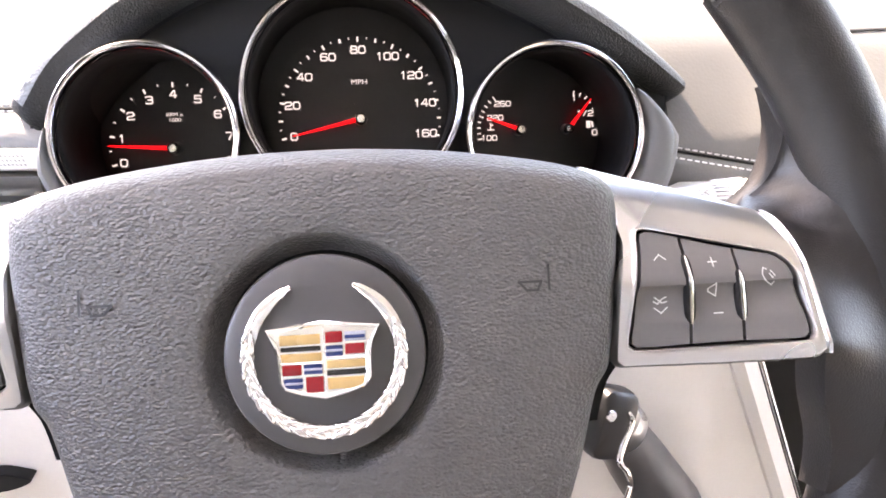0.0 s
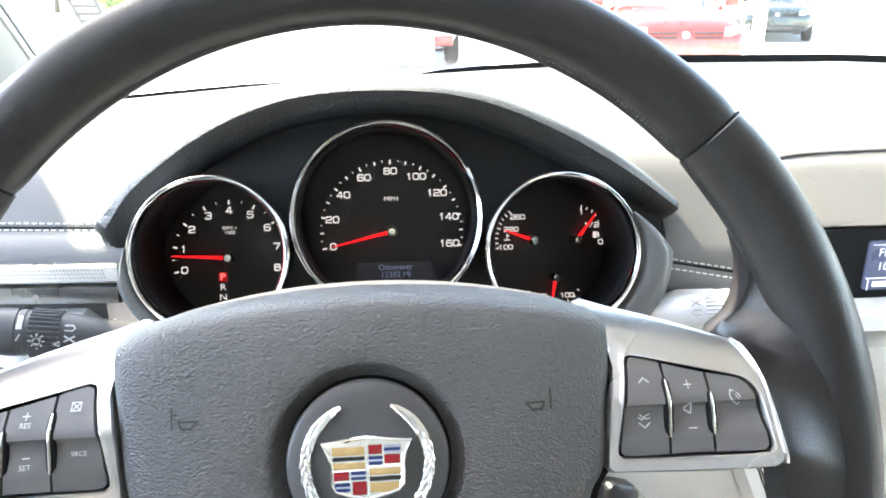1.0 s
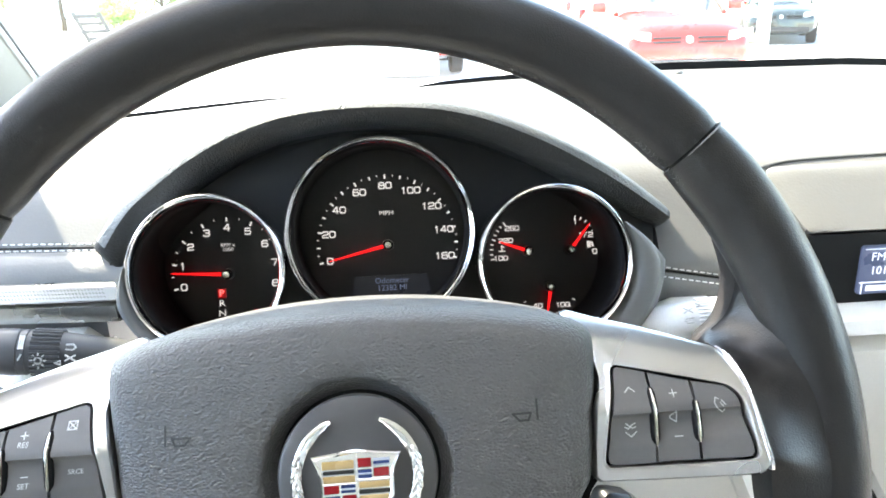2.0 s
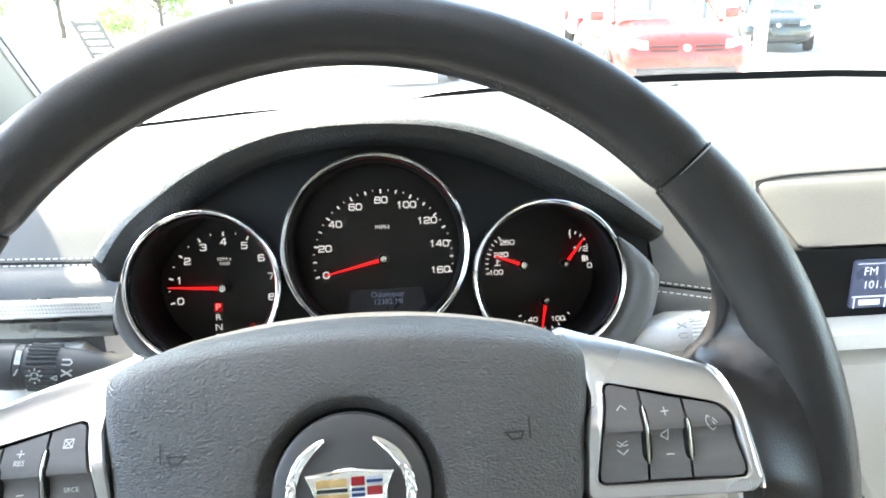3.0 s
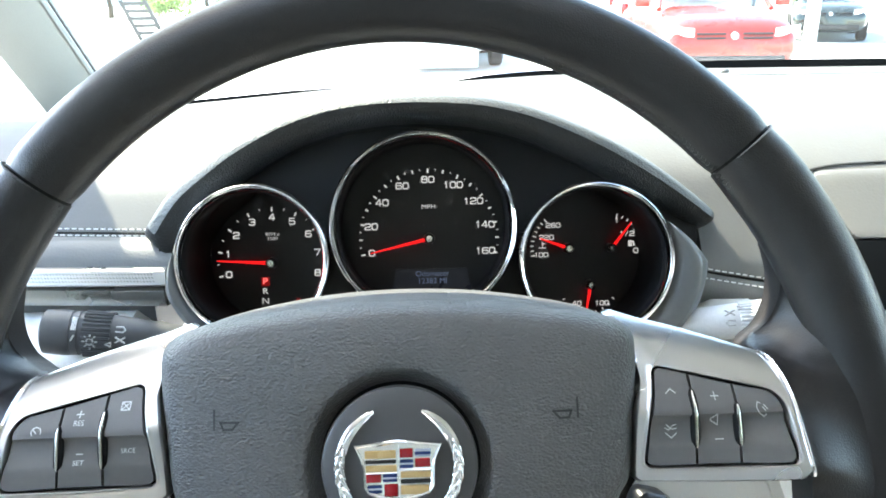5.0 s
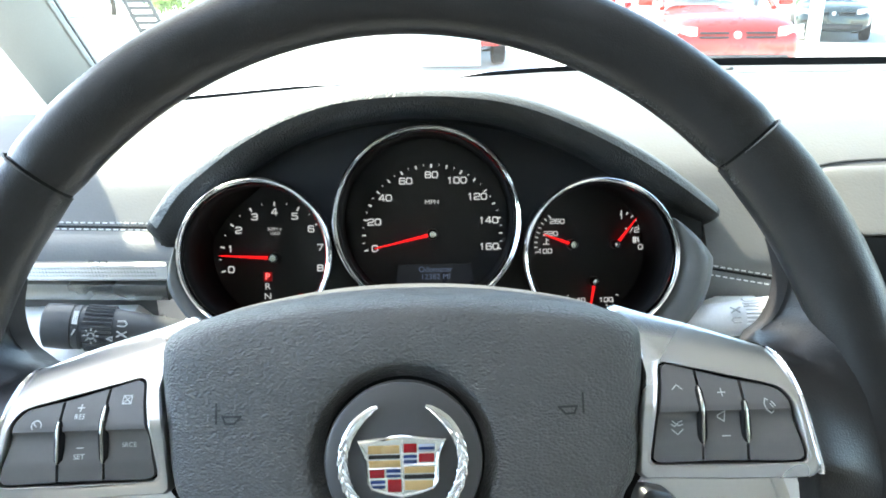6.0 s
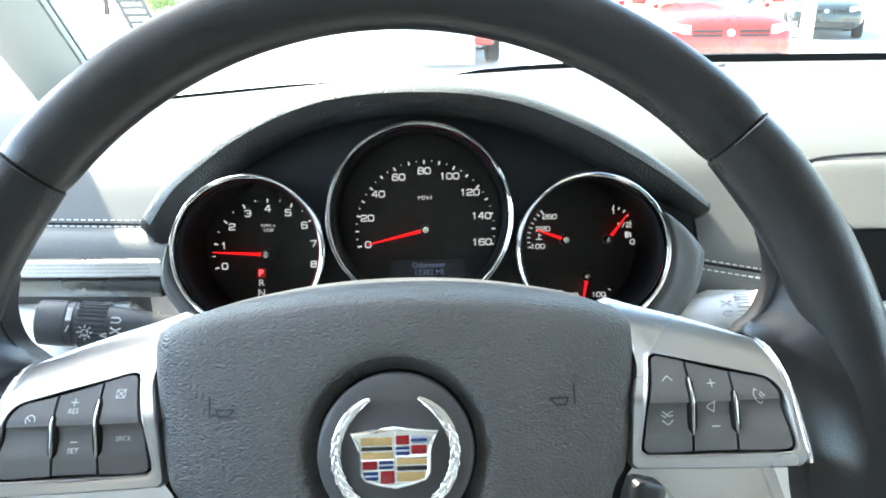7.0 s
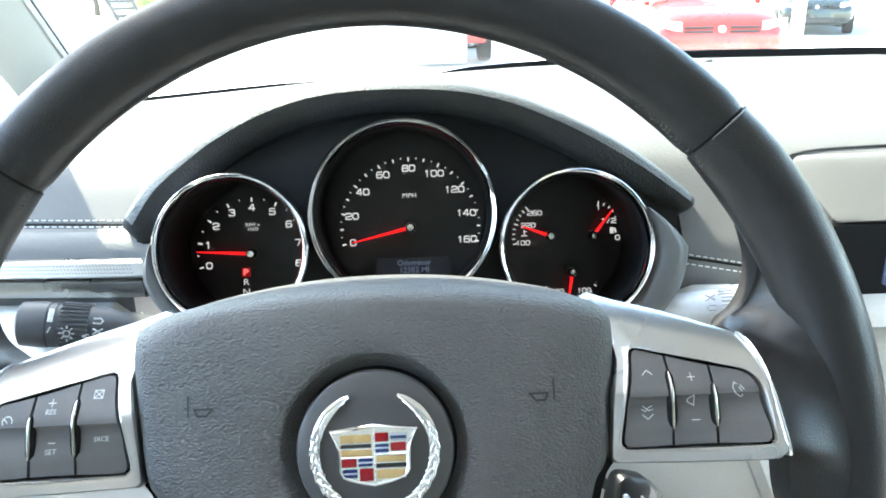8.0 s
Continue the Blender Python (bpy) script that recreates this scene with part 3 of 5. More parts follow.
def build_spoke(w, s):
    outer = [(0.0800, 0.0500), (0.0870, 0.0420), (0.0884, 0.0260), (0.0850, 0.0135), (0.0846, 0.0065), (0.0843, -0.0095), (0.0858, -0.0113), (0.1120, -0.0113), (0.1400, -0.0108), (0.1438, -0.0092),
             (0.1436, -0.0048), (0.1420, 0.0135), (0.1408, 0.0240), (0.1372, 0.0337), (0.1205, 0.0402), (0.1073, 0.0447), (0.0935, 0.0487), (0.0800, 0.0535)]
    panel = rounded([(0.0940, 0.0305), (0.0926, 0.0220), (0.0900, 0.0135), (0.0890, 0.0060), (0.0876, -0.0060), (0.1406, -0.0050), (0.1385, 0.0165), (0.1352, 0.0205)], [0.003, 0.004, 0.003, 0.004, 0.0035, 0.0035, 0.004, 0.004], 5)
    centre = Vector((0.115, 0.011))

    def around(poly, n=96):
        """Points of a polygon at even angles about the centre."""
        pts = [Vector(p) - centre for p in poly]
        out = []
        for k in range(n):
            d = Vector((math.sin(k * math.tau / n), math.cos(k * math.tau / n)))
            best = None
            for a, b in zip(pts, pts[1:] + pts[:1]):
                e = b - a
                den = d.x * e.y - d.y * e.x
                if abs(den) < 1e-12:
                    continue
                t = (a.x * e.y - a.y * e.x) / den
                u = (a.x * d.y - a.y * d.x) / den
                if t > 0 and -1e-6 <= u <= 1 + 1e-6 and (best is None or t > best):
                    best = t
            out.append(centre + d * best)
        return out

    po, pp = around(outer), around(panel)
    F = lambda p, dy=0.0: (s * p.x, spoke_face(p.x, p.y) + dy, p.y)
    bm = bmesh.new()
    near = lambda a, b, d: a + (b - a).normalized() * min(d, (b - a).length * 0.4)
    rows = [[F(p, 0.006) for p in pp], [F(p, 0.0004) for p in pp]]
    for d, dy in ((0.0003, -0.0003), (0.0008, -0.0004), (0.0013, -0.0001), (0.0016, 0.0)):
        rows.append([F(near(a, b, d), dy) for a, b in zip(pp, po)])
    for u in (0.45, 0.6, 0.75, 0.88):
        rows.append([F(a.lerp(b, u), 0.0) for a, b in zip(pp, po)])
    rows.append([F(near(b, a, 0.0008), 0.0002) for a, b in zip(pp, po)])
    rows.append([F(b, 0.0012) for a, b in zip(pp, po)])
    rows.append([F(b, 0.0060) for a, b in zip(pp, po)])
    grid(bm, rows, loop_u=True)
    bez = part("spoke_bezel", bm, SILVER, w, "satin silver spoke bezel")
    # chrome edge along the rim side
    edge = smooth_line([(0.1368, 0.0343, 0), (0.1395, 0.0312, 0), (0.1415, 0.0243, 0), (0.1427, 0.0137, 0), (0.1441, -0.0050, 0), (0.1444, -0.0090, 0)], 6)
    bm = bmesh.new()
    rows = []
    for i, p in enumerate(edge):
        wd = 0.0013 * min(1.0, i / 6)
        d = (edge[min(i + 1, len(edge) - 1)] - edge[max(i - 1, 0)]).normalized()
        nx, nz = d.y, -d.x
        y = spoke_face(p.x, p.y)
        nx, nz = (-nx, -nz) if nx < 0 else (nx, nz)
        rows.append([(s * (p.x + nx * wd * u), y + 0.0012 - 0.0022 * h, p.y + nz * wd * u) for u, h in ((-0.9, 0), (-0.5, 0.8), (0.1, 1), (0.7, 0.6), (1.0, -0.6), (1.0, -4))])
    grid(bm, rows)
    part("chrome_edge", bm, CHROME, bez, "chrome edge strip")
    # black tray under the switches
    bm = bmesh.new()
    relief(bm, [(s * p.x, p.y) for p in pp], lambda x, z: spoke_face(x, z) + 0.0034, 0.003, (-0.002, 0.003, 0.008, 0.0125, 0.017, 0.022))
    part("switch_tray", bm, GAP_BLACK, bez)
    # three switches, cut by two slanted gaps
    def cut(z, k):
        return (0.1059 + 0.0006 * (z + 0.006) / 0.034, 0.1210 + 0.0008 * (z + 0.006) / 0.034)[k]
    inset = [centre + (p - centre) * (1 - 0.0011 / (p - centre).length) for p in pp]
    gap = 0.0005
    spans = ((None, 0), (0, 1), (1, None))
    for lo, hi in spans:
        bm = bmesh.new()
        bm.faces.new([bm.verts.new((p.x, 0, p.y)) for p in inset])
        for k, sign in ((lo, 1), (hi, -1)):
            if k is not None:
                a, b = Vector((cut(0.03, k), 0, 0.03)), Vector((cut(-0.006, k), 0, -0.006))
                nrm = Vector((sign, 0, -sign * (a.x - b.x) / (a.z - b.z))).normalized()
                bmesh.ops.bisect_plane(bm, geom=bm.verts[:] + bm.edges[:] + bm.faces[:], plane_co=a + Vector((sign * gap, 0, 0)), plane_no=-nrm, clear_outer=True)
        for z in [-0.003, 0.0, 0.002, 0.0035, 0.005, 0.0065, 0.008, 0.0092, 0.0104, 0.0115, 0.0122, 0.0128, 0.0135, 0.0142, 0.0150, 0.0165, 0.0185, 0.022, 0.026]:
            bmesh.ops.bisect_plane(bm, geom=bm.verts[:] + bm.edges[:] + bm.faces[:], plane_co=(0, 0, z), plane_no=(0, 0, 1))
        ext = bmesh.ops.extrude_face_region(bm, geom=bm.faces[:], use_keep_orig=True)
        back = {v for v in ext["geom"] if isinstance(v, bmesh.types.BMVert)}
        for v in bm.verts:
            v.co = Vector((s * v.co.x, switch_face(v.co.x, v.co.z) + (0.003 if v in back else 0.0002), v.co.z))
        part("switch", bm, BUTTON, bez, "dark grey rocker switch")
    # chrome rocker bars in the gaps
    for k in (0, 1):
        bm = bmesh.new()
        z0, z1 = (0.0210, 0.0012) if k == 0 else (0.0160, 0.0014)
        pts = []
        for i in range(11):
            z = z0 + (z1 - z0) * i / 10
            x = cut(z, k)
            pts.append((s * x, spoke_face(x, z) - 0.0005, z))
        tube(bm, pts, [0.0003, 0.00055] + [0.0006] * 7 + [0.00055, 0.0003], 8)
        part("rocker_bar", bm, BAR_CHROME, bez, "chrome rocker bar")
        bm = bmesh.new()
        pts = [(p[0], p[1] + 0.0019, p[2]) for p in pts]
        tube(bm, pts, [0.0012] + [0.0018] * 9 + [0.0012], 10)
        part("rocker_slot", bm, GAP_BLACK, bez)
    # printed marks
    H = lambda x, z: min(switch_face(abs(x), z), switch_face(abs(x), z - 0.0006), switch_face(abs(x), z + 0.0006)) - 0.00035
    lw = 0.00036
    def mark(lines, cx, cz):
        strokes([[(cx + 0.85 * x, cz + 0.85 * z) for x, z in ln] for ln in lines], lw, 0, PRINT, bez, "icon", H)
    if s > 0:
        mark([[(-0.0020, -0.0009), (0, 0.0009), (0.0020, -0.0009)]], 0.0985, 0.0212)
        mark([[(-0.0022, -0.0010), (0, -0.0029), (0.0022, -0.0010)], [(-0.0024, 0.0012), (-0.0010, 0.0003), (0.0006, 0.0020), (0.0020, 0.0026)], [(-0.0020, 0.0026), (0.0006, 0.0006), (0.0022, 0.0010)]], 0.0974, 0.0072)
        mark([[(-0.0015, 0), (0.0015, 0)], [(0, -0.0015), (0, 0.0015)]], 0.1140, 0.0190)
        mark([[(-0.0016, 0.0005), (0.0011, 0.0022), (0.0011, -0.0022), (-0.0016, -0.0005), (-0.0016, 0.0005)]], 0.1130, 0.0108)
        mark([[(-0.0015, 0), (0.0015, 0)]], 0.1140, 0.0040)
        mark([[(-0.0014, 0.0032), (-0.0022, 0.0010), (-0.0012, -0.0014), (0.0010, -0.0030)], [(-0.0014, 0.0032), (-0.0004, 0.0026)], [(0.0010, -0.0030), (0.0016, -0.0020)], [(0.0004, 0.0010), (0.0014, -0.0004)], [(0.0010, 0.0020), (0.0024, 0.0002)]], 0.1300, 0.0138)
    else:
        mark([[(-0.0018, 0.0016), (0.0018, 0.0016), (0.0018, -0.0016), (-0.0018, -0.0016), (-0.0018, 0.0016)], [(-0.0016, 0.0014), (0.0016, -0.0014)], [(0.0016, 0.0014), (-0.0016, -0.0014)]], -0.0990, 0.0228)
        letters("SRCE", 0.0016, -0.0972, 0, 0.0072, PRINT, bez, height=H)
        mark([[(-0.0014, 0), (0.0014, 0)], [(0, -0.0013), (0, 0.0013)]], -0.1148, 0.0205)
        letters("RES", 0.0017, -0.1146, 0, 0.0175, PRINT, bez, height=H)
        mark([[(-0.0012, 0), (0.0012, 0)]], -0.1140, 0.0068)
        letters("SET", 0.0017, -0.1140, 0, 0.0038, PRINT, bez, height=H)
        mark([[(0.0020 * math.sin(t), 0.0020 * math.cos(t)) for t in np.linspace(-2.2, 1.9, 9)], [(0, -0.0004), (-0.0015, 0.0012)]], -0.1292, 0.0150)
    # leather web between bezel and rim
    bm = bmesh.new()
    throat = [(0.1475, 0.0770, 0), (0.1515, 0.0655, 0), (0.1516, 0.0545, 0), (0.1480, 0.0450, 0), (0.1405, 0.0390, 0), (0.1372, 0.0352, 0)]
    if s < 0:
        throat = [(0.1530, 0.0700, 0), (0.1565, 0.0590, 0), (0.1565, 0.0490, 0), (0.1530, 0.0415, 0), (0.1460, 0.0375, 0), (0.1385, 0.0348, 0)]
    inner = smooth_line(throat + [(0.1400, 0.0315, 0), (0.1423, 0.0243, 0), (0.1435, 0.0137, 0), (0.1449, -0.0050, 0), (0.1456, -0.0115, 0), (0.1472, -0.024, 0), (0.1515, -0.040, 0), (0.1520, -0.056, 0)], 5)
    rows = []
    n = len(inner)
    for i, p in enumerate(inner):
        f = i / (n - 1)
        a = radians(61.5) + f * radians(48)
        q = rim_point(a, 0, -RIM_T * 0.96)
        yi = spoke_face(min(p.x, 0.147), min(max(p.y, -0.012), 0.040)) + 0.0034
        yi += 0.008 * min(1.0, max(0.0, (p.y - 0.030) / 0.008))
        yi += (RIM_Y - 0.002 - yi) * min(1.0, max(0.0, (p.y - 0.040) / 0.036))
        yi = yi + (RIM_Y - 0.006 - yi) * max(0.0, (f - 0.68) / 0.32) ** 1.5
        row = []
        for k in range(13):
            u = (k / 12) ** 1.4
            ease = u * u * (3 - 2 * u)
            row.append((s * (p.x + (q.x - p.x) * u), yi + (q.y - yi) * ease + (0.0028 if k == 0 else 0.0), p.y + (q.z - p.y) * u))
        rows.append(row)
    back = [[(x, y + 0.012, z) for x, y, z in r] for r in rows]
    vs, bs = grid(bm, rows), grid(bm, back)
    for i in range(n - 1):
        bm.faces.new((vs[i][0], vs[i + 1][0], bs[i + 1][0], bs[i][0]))
    for k in range(12):
        bm.faces.new((vs[0][k], vs[0][k + 1], bs[0][k + 1], bs[0][k]))
        bm.faces.new((vs[-1][k], vs[-1][k + 1], bs[-1][k + 1], bs[-1][k]))
    part("spoke_web", bm, RIM_LEATHER, w)


build_steering_wheel()

# ================================================================ instrument cluster
CLUSTER = pose(0, 0, 1.2, -17.3, 0, 0)
RINGS = {"tachometer": (-0.0953, -0.0087, 0.0411), "speedometer": (-0.0032, 0.0086, 0.0503), "right_gauge": (0.0901, -0.0122, 0.0420)}
RING_Y = -0.0762


def dial_ticks(parent, cx, cz, r, marks, y=-0.0006):
    """marks: (angle, length, width) with the angle from the top to the right."""
    for a, ln, wd in marks:
        bm = bmesh.new()
        d = Vector((math.sin(radians(a)), math.cos(radians(a))))
        nrm = Vector((d.y, -d.x)) * wd / 2
        c0, c1 = Vector((cx, cz)) + d * (r - ln), Vector((cx, cz)) + d * r
        bm.faces.new([bm.verts.new((p.x, y, p.y)) for p in (c0 - nrm, c0 + nrm, c1 + nrm, c1 - nrm)])
        part("tick", bm, LIT_PRINT, parent, smooth=False)


def needle(parent, cx, cz, angle, length, y=-0.0075, cap_r=0.0036):
    d = Vector((math.sin(radians(angle)), math.cos(radians(angle))))
    nrm = Vector((d.y, -d.x))
    bm = bmesh.new()
    rows = []
    for u, wd, h in ((0.0, 0.0012, 0.0010), (0.5, 0.0008, 0.0008), (0.93, 0.00042, 0.0005), (1.0, 0.0002, 0.0003)):
        c = Vector((cx, cz)) + d * length * u
        rows.append([(c.x + nrm.x * wd * q, y - h * k, c.y + nrm.y * wd * q) for q, k in ((-1, 0), (-0.5, 0.8), (0, 1), (0.5, 0.8), (1, 0))])
    grid(bm, rows)
    nd = part("needle", bm, NEEDLE, parent, "glowing red needle")
    bm = bmesh.new()
    lathe(bm, [(0.0001, y - 0.0035), (cap_r * 0.58, y - 0.0034), (cap_r * 0.84, y - 0.0028), (cap_r * 0.92, y - 0.0006), (cap_r * 0.92, y + 0.001)], cx, cz, 9)
    part("needle_cap", bm, CAP_SILVER, nd, "faceted silver needle cap", smooth=False)
    bm = bmesh.new()
    lathe(bm, [(0.0001, -0.0065), (cap_r * 0.9, -0.006), (cap_r * 1.0, -0.0003)], cx, cz, 24)
    part("needle_base", bm, DIAL, nd)


def build_cluster():
    c = thing("instrument_cluster", "three round black gauges with chrome rings and red needles", "instrument cluster", CLUSTER)
    gauges = {}
    for name, (cx, cz, r) in RINGS.items():
        bm = bmesh.new()
        lathe(bm, [(r + 0.0006, -0.048), (r + 0.0006, RING_Y + 0.005), (r + 0.0002, RING_Y + 0.0012), (r - 0.0008, RING_Y), (r - 0.0016, RING_Y + 0.0005), (r - 0.0019, RING_Y + 0.0016), (r - 0.0024, RING_Y + 0.0012), (r - 0.0031, RING_Y + 0.0022), (r - 0.0034, RING_Y + 0.0050)], cx, cz, 96)
        g = part(name, bm, CHROME, c, "chrome gauge ring")
        gauges[name] = g
        bm = bmesh.new()
        lathe(bm, [(r - 0.0035, RING_Y + 0.0045), (r - 0.0042, RING_Y + 0.0080), (r - 0.0040, RING_Y + 0.012), (r - 0.0020, -0.045), (r + 0.0010, 0.0)], cx, cz, 72)
        part("gauge_tube", bm, TUBE_BLACK, g)
        bm = bmesh.new()
        lathe(bm, [(0.0002, 0.0), (r * 0.5, 0.0), (r + 0.006, 0.0)], cx, cz, 72)
        part("dial_face", bm, DIAL, g, "black dial face")
    # speedometer
    g = gauges["speedometer"]
    step = 103.0 * 2 / 160
    marks = []
    for v in range(0, 161, 5):
        kind = 0.0026 if v % 20 == 0 else 0.0022 if v % 10 == 0 else 0.0012
        marks.append((-103 + v * step, kind, 0.0010 if v % 10 == 0 else 0.0006))
    dial_ticks(g, 0, 0, 0.0440, marks)
    for v in range(0, 161, 20):
        a = radians(-103 + v * step)
        r = 0.0372
        numeral(str(v), 0.0036, (r - (0.0010 if v >= 100 else 0)) * math.sin(a), r * math.cos(a), g)
    letters("MPH", 0.0026, 0.0, -0.0006, 0.0200, LIT_PRINT, g, "lettering", 1.2)
    needle(g, 0, 0, -103, 0.0375)
    bm = bmesh.new()
    plate(bm, [(-0.0215, -0.0190), (0.0235, -0.0190), (0.0265, -0.036), (-0.0245, -0.036)], [], -0.0010, 0.0)
    lcd = part("odometer_display", bm, LCD, g, "dim blue-grey odometer display", smooth=False)
    letters("Odometer", 0.0034, 0.0015, -0.0016, -0.0222, LCD_TEXT, lcd)
    letters("12382 MI", 0.0034, 0.0015, -0.0016, -0.0268, LCD_TEXT, lcd)
    # tachometer
    g = gauges["tachometer"]
    tx, tz = -0.0984, -0.0129
    step = 26.0
    marks = [(-104 + v * step / 2, 0.0026 if v % 2 == 0 else 0.0013, 0.0010 if v % 2 == 0 else 0.0006) for v in range(0, 17)]
    dial_ticks(g, tx, tz, 0.0348, marks)
    for v in range(9):
        a = radians(-104 + v * step)
        numeral(str(v), 0.0036, tx + 0.0286 * math.sin(a), tz + 0.0286 * math.cos(a), g)
    letters("RPM x", 0.0019, tx, -0.0006, tz + 0.0178, LIT_PRINT, g, "lettering", 1.2)
    letters("1000", 0.0019, tx, -0.0006, tz + 0.0150, LIT_PRINT, g, "lettering", 1.2)
    needle(g, tx, tz, -86.5, 0.0335)
    for k, ch in enumerate("PRND"):
        x, z = -0.1035, tz - 0.0118 - 0.0062 * k
        if k == 0:
            bm = bmesh.new()
            box(bm, x - 0.0026, x + 0.0026, -0.0010, 0, z - 0.0028, z + 0.0028)
            part("selected_gear", bm, GEAR_RED, g, "glowing red gear lamp")
        letters(ch, 0.0038, x, -0.0016, z, LIT_PRINT if k else GEAR_LIT, g, "gear_letter", 1.15)
    # small gauges
    g = gauges["right_gauge"]
    hx, hz = 0.0871, -0.0080
    dial_ticks(g, hx, hz, 0.0232, [(-102 + k * 8.1, 0.0020 if k % 4 else 0.0026, 0.0007) for k in range(9)])
    numeral("100", 0.0026, hx - 0.0165, hz - 0.0040, g)
    numeral("220", 0.0026, hx - 0.0128, hz + 0.0070, g)
    numeral("260", 0.0026, hx - 0.0085, hz + 0.0146, g)
    strokes([[(hx - 0.0155, hz + 0.0040), (hx - 0.0155, hz + 0.0008)], [(hx - 0.0172, hz + 0.0004), (hx - 0.0138, hz + 0.0004)], [(hx - 0.0155, hz + 0.0030), (hx - 0.0142, hz + 0.0030)]], 0.0006, -0.0006, LIT_PRINT, g, "icon")
    needle(g, hx, hz, -70, 0.0195, cap_r=0.0034)
    fx, fz = 0.1142, -0.0083
    dial_ticks(g, fx, fz, 0.0218, [(14 + k * 10.2, 0.0020 if k % 4 else 0.0028, 0.0007) for k in range(9)])
    numeral("1", 0.0028, fx + 0.0050, fz + 0.0172, g)
    numeral("1/2", 0.0028, fx + 0.0112, fz + 0.0086, g)
    numeral("0", 0.0028, fx + 0.0168, fz - 0.0022, g)
    strokes([[(fx + 0.0126, fz + 0.0038), (fx + 0.0126, fz + 0.0010)], [(fx + 0.0138, fz + 0.0038), (fx + 0.0138, fz + 0.0010)], [(fx + 0.0152, fz + 0.0034), (fx + 0.0156, fz + 0.0014)]], 0.0011, -0.0006, LIT_PRINT, g, "icon")
    needle(g, fx, fz, 38.5, 0.0205, cap_r=0.0030)
    ox, oz = 0.1003, -0.0314
    dial_ticks(g, ox, oz, 0.0190, [(120 + k * 15, 0.0018, 0.0007) for k in range(9)])
    numeral("40", 0.0026, ox - 0.0075, oz - 0.0120, g)
    numeral("100", 0.0026, ox + 0.0085, oz - 0.0120, g)
    needle(g, ox, oz, 190, 0.0185, cap_r=0.0032)
    bm = bmesh.new()
    box(bm, -0.0844, -0.0820, -0.0010, 0, -0.0381, -0.0356)
    part("warning_lamp", bm, GEAR_RED, gauges["tachometer"], "small glowing red warning lamp")

    # hood over the gauges: a long soft arch
    arch = [(-0.1630, 0.0074), (-0.1570, 0.0135), (-0.1435, 0.0292), (-0.1270, 0.0418), (-0.1050, 0.0560), (-0.0795, 0.0681), (-0.0548, 0.0752), (-0.0306, 0.0782), (-0.0101, 0.0787),
            (0.0130, 0.0784), (0.0360, 0.0762), (0.0615, 0.0700), (0.0925, 0.0575), (0.1185, 0.0440), (0.1400, 0.0300), (0.1600, 0.0149), (0.1655, 0.0105)]
    line = smooth_line([(x, z, 0) for x, z in arch], 6)
    n = len(line)
    rows = []
    for i, p in enumerate(line):
        f = i / (n - 1)
        d = (line[min(i + 1, n - 1)] - line[max(i - 1, 0)]).normalized()
        out = Vector((-d.y, d.x))
        arch_y = math.sin(math.pi * min(1, max(0, f))) ** 0.6
        ys = -0.045 - 0.030 * arch_y
        lip = 0.70 + 0.5 * abs(2 * f - 1) ** 1.3
        lip *= 1 - 0.62 * max(0.0, (f - 0.80) / 0.20) ** 1.3
        rows.append([(p.x + out.x * o, y, p.y + out.y * o) for y, o in [
            (0.085, -0.004), (0.05, 0.001), (0.02, 0.0025), (ys + 0.030, 0.0025), (ys + 0.016, 0.0018), (ys + 0.008, 0.0006), (ys + 0.0035, -0.0012), (ys + 0.0010, -0.0032)]
            + [(ys + a, -b * lip) for a, b in ((0.0, 0.0070), (0.0008, 0.0105), (0.0030, 0.0140), (0.0065, 0.0170), (0.0110, 0.0192), (0.0170, 0.0205))]
            + [(ys + 0.0172, -0.0206 * lip), (ys + 0.028, -0.0212 * lip), (-0.010, -0.0215 * lip), (0.01, -0.022 * lip)]])
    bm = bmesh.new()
    # top rows get the sunlit colour; lip and both tips keep the dark one
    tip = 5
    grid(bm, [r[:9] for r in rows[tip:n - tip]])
    hood = part("cluster_hood", bm, HOOD_SUNLIT, c, "grained vinyl top of the hood, coloured paler for the sun on it")
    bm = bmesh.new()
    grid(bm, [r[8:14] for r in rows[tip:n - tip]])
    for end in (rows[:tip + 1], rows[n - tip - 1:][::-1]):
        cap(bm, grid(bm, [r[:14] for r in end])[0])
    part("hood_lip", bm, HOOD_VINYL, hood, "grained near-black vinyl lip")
    bm = bmesh.new()
    grid(bm, [r[13:] for r in rows])
    part("hood_lining", bm, HOUSING, c, "black lining under the hood")
    # face plate behind the rings
    outline = [(p.x * 0.965, p.y - 0.006) for p in line[::3]] + [(0.135, -0.055), (-0.135, -0.055)]
    bm = bmesh.new()
    edge_top = lambda x: float(np.interp(x, [p[0] for p in outline[:-2]], [p[1] for p in outline[:-2]]))
    step = 0.002
    for ix in range(-76, 77):
        for iz in range(-28, 36):
            x, z = ix * step, iz * step
            if z > edge_top(x) or any(math.hypot(x - cx, z - cz) < r - 0.001 for cx, cz, r in RINGS.values()):
                continue
            if (x < -0.122 and z < -0.002) or (x > 0.118 and z < -0.004):
                continue
            bm.faces.new([bm.verts.new((x + a * step / 2, -0.048, z + b * step / 2)) for a, b in ((-1, -1), (1, -1), (1, 1), (-1, 1))])
    part("face_plate", bm, HOUSING, c, smooth=False)
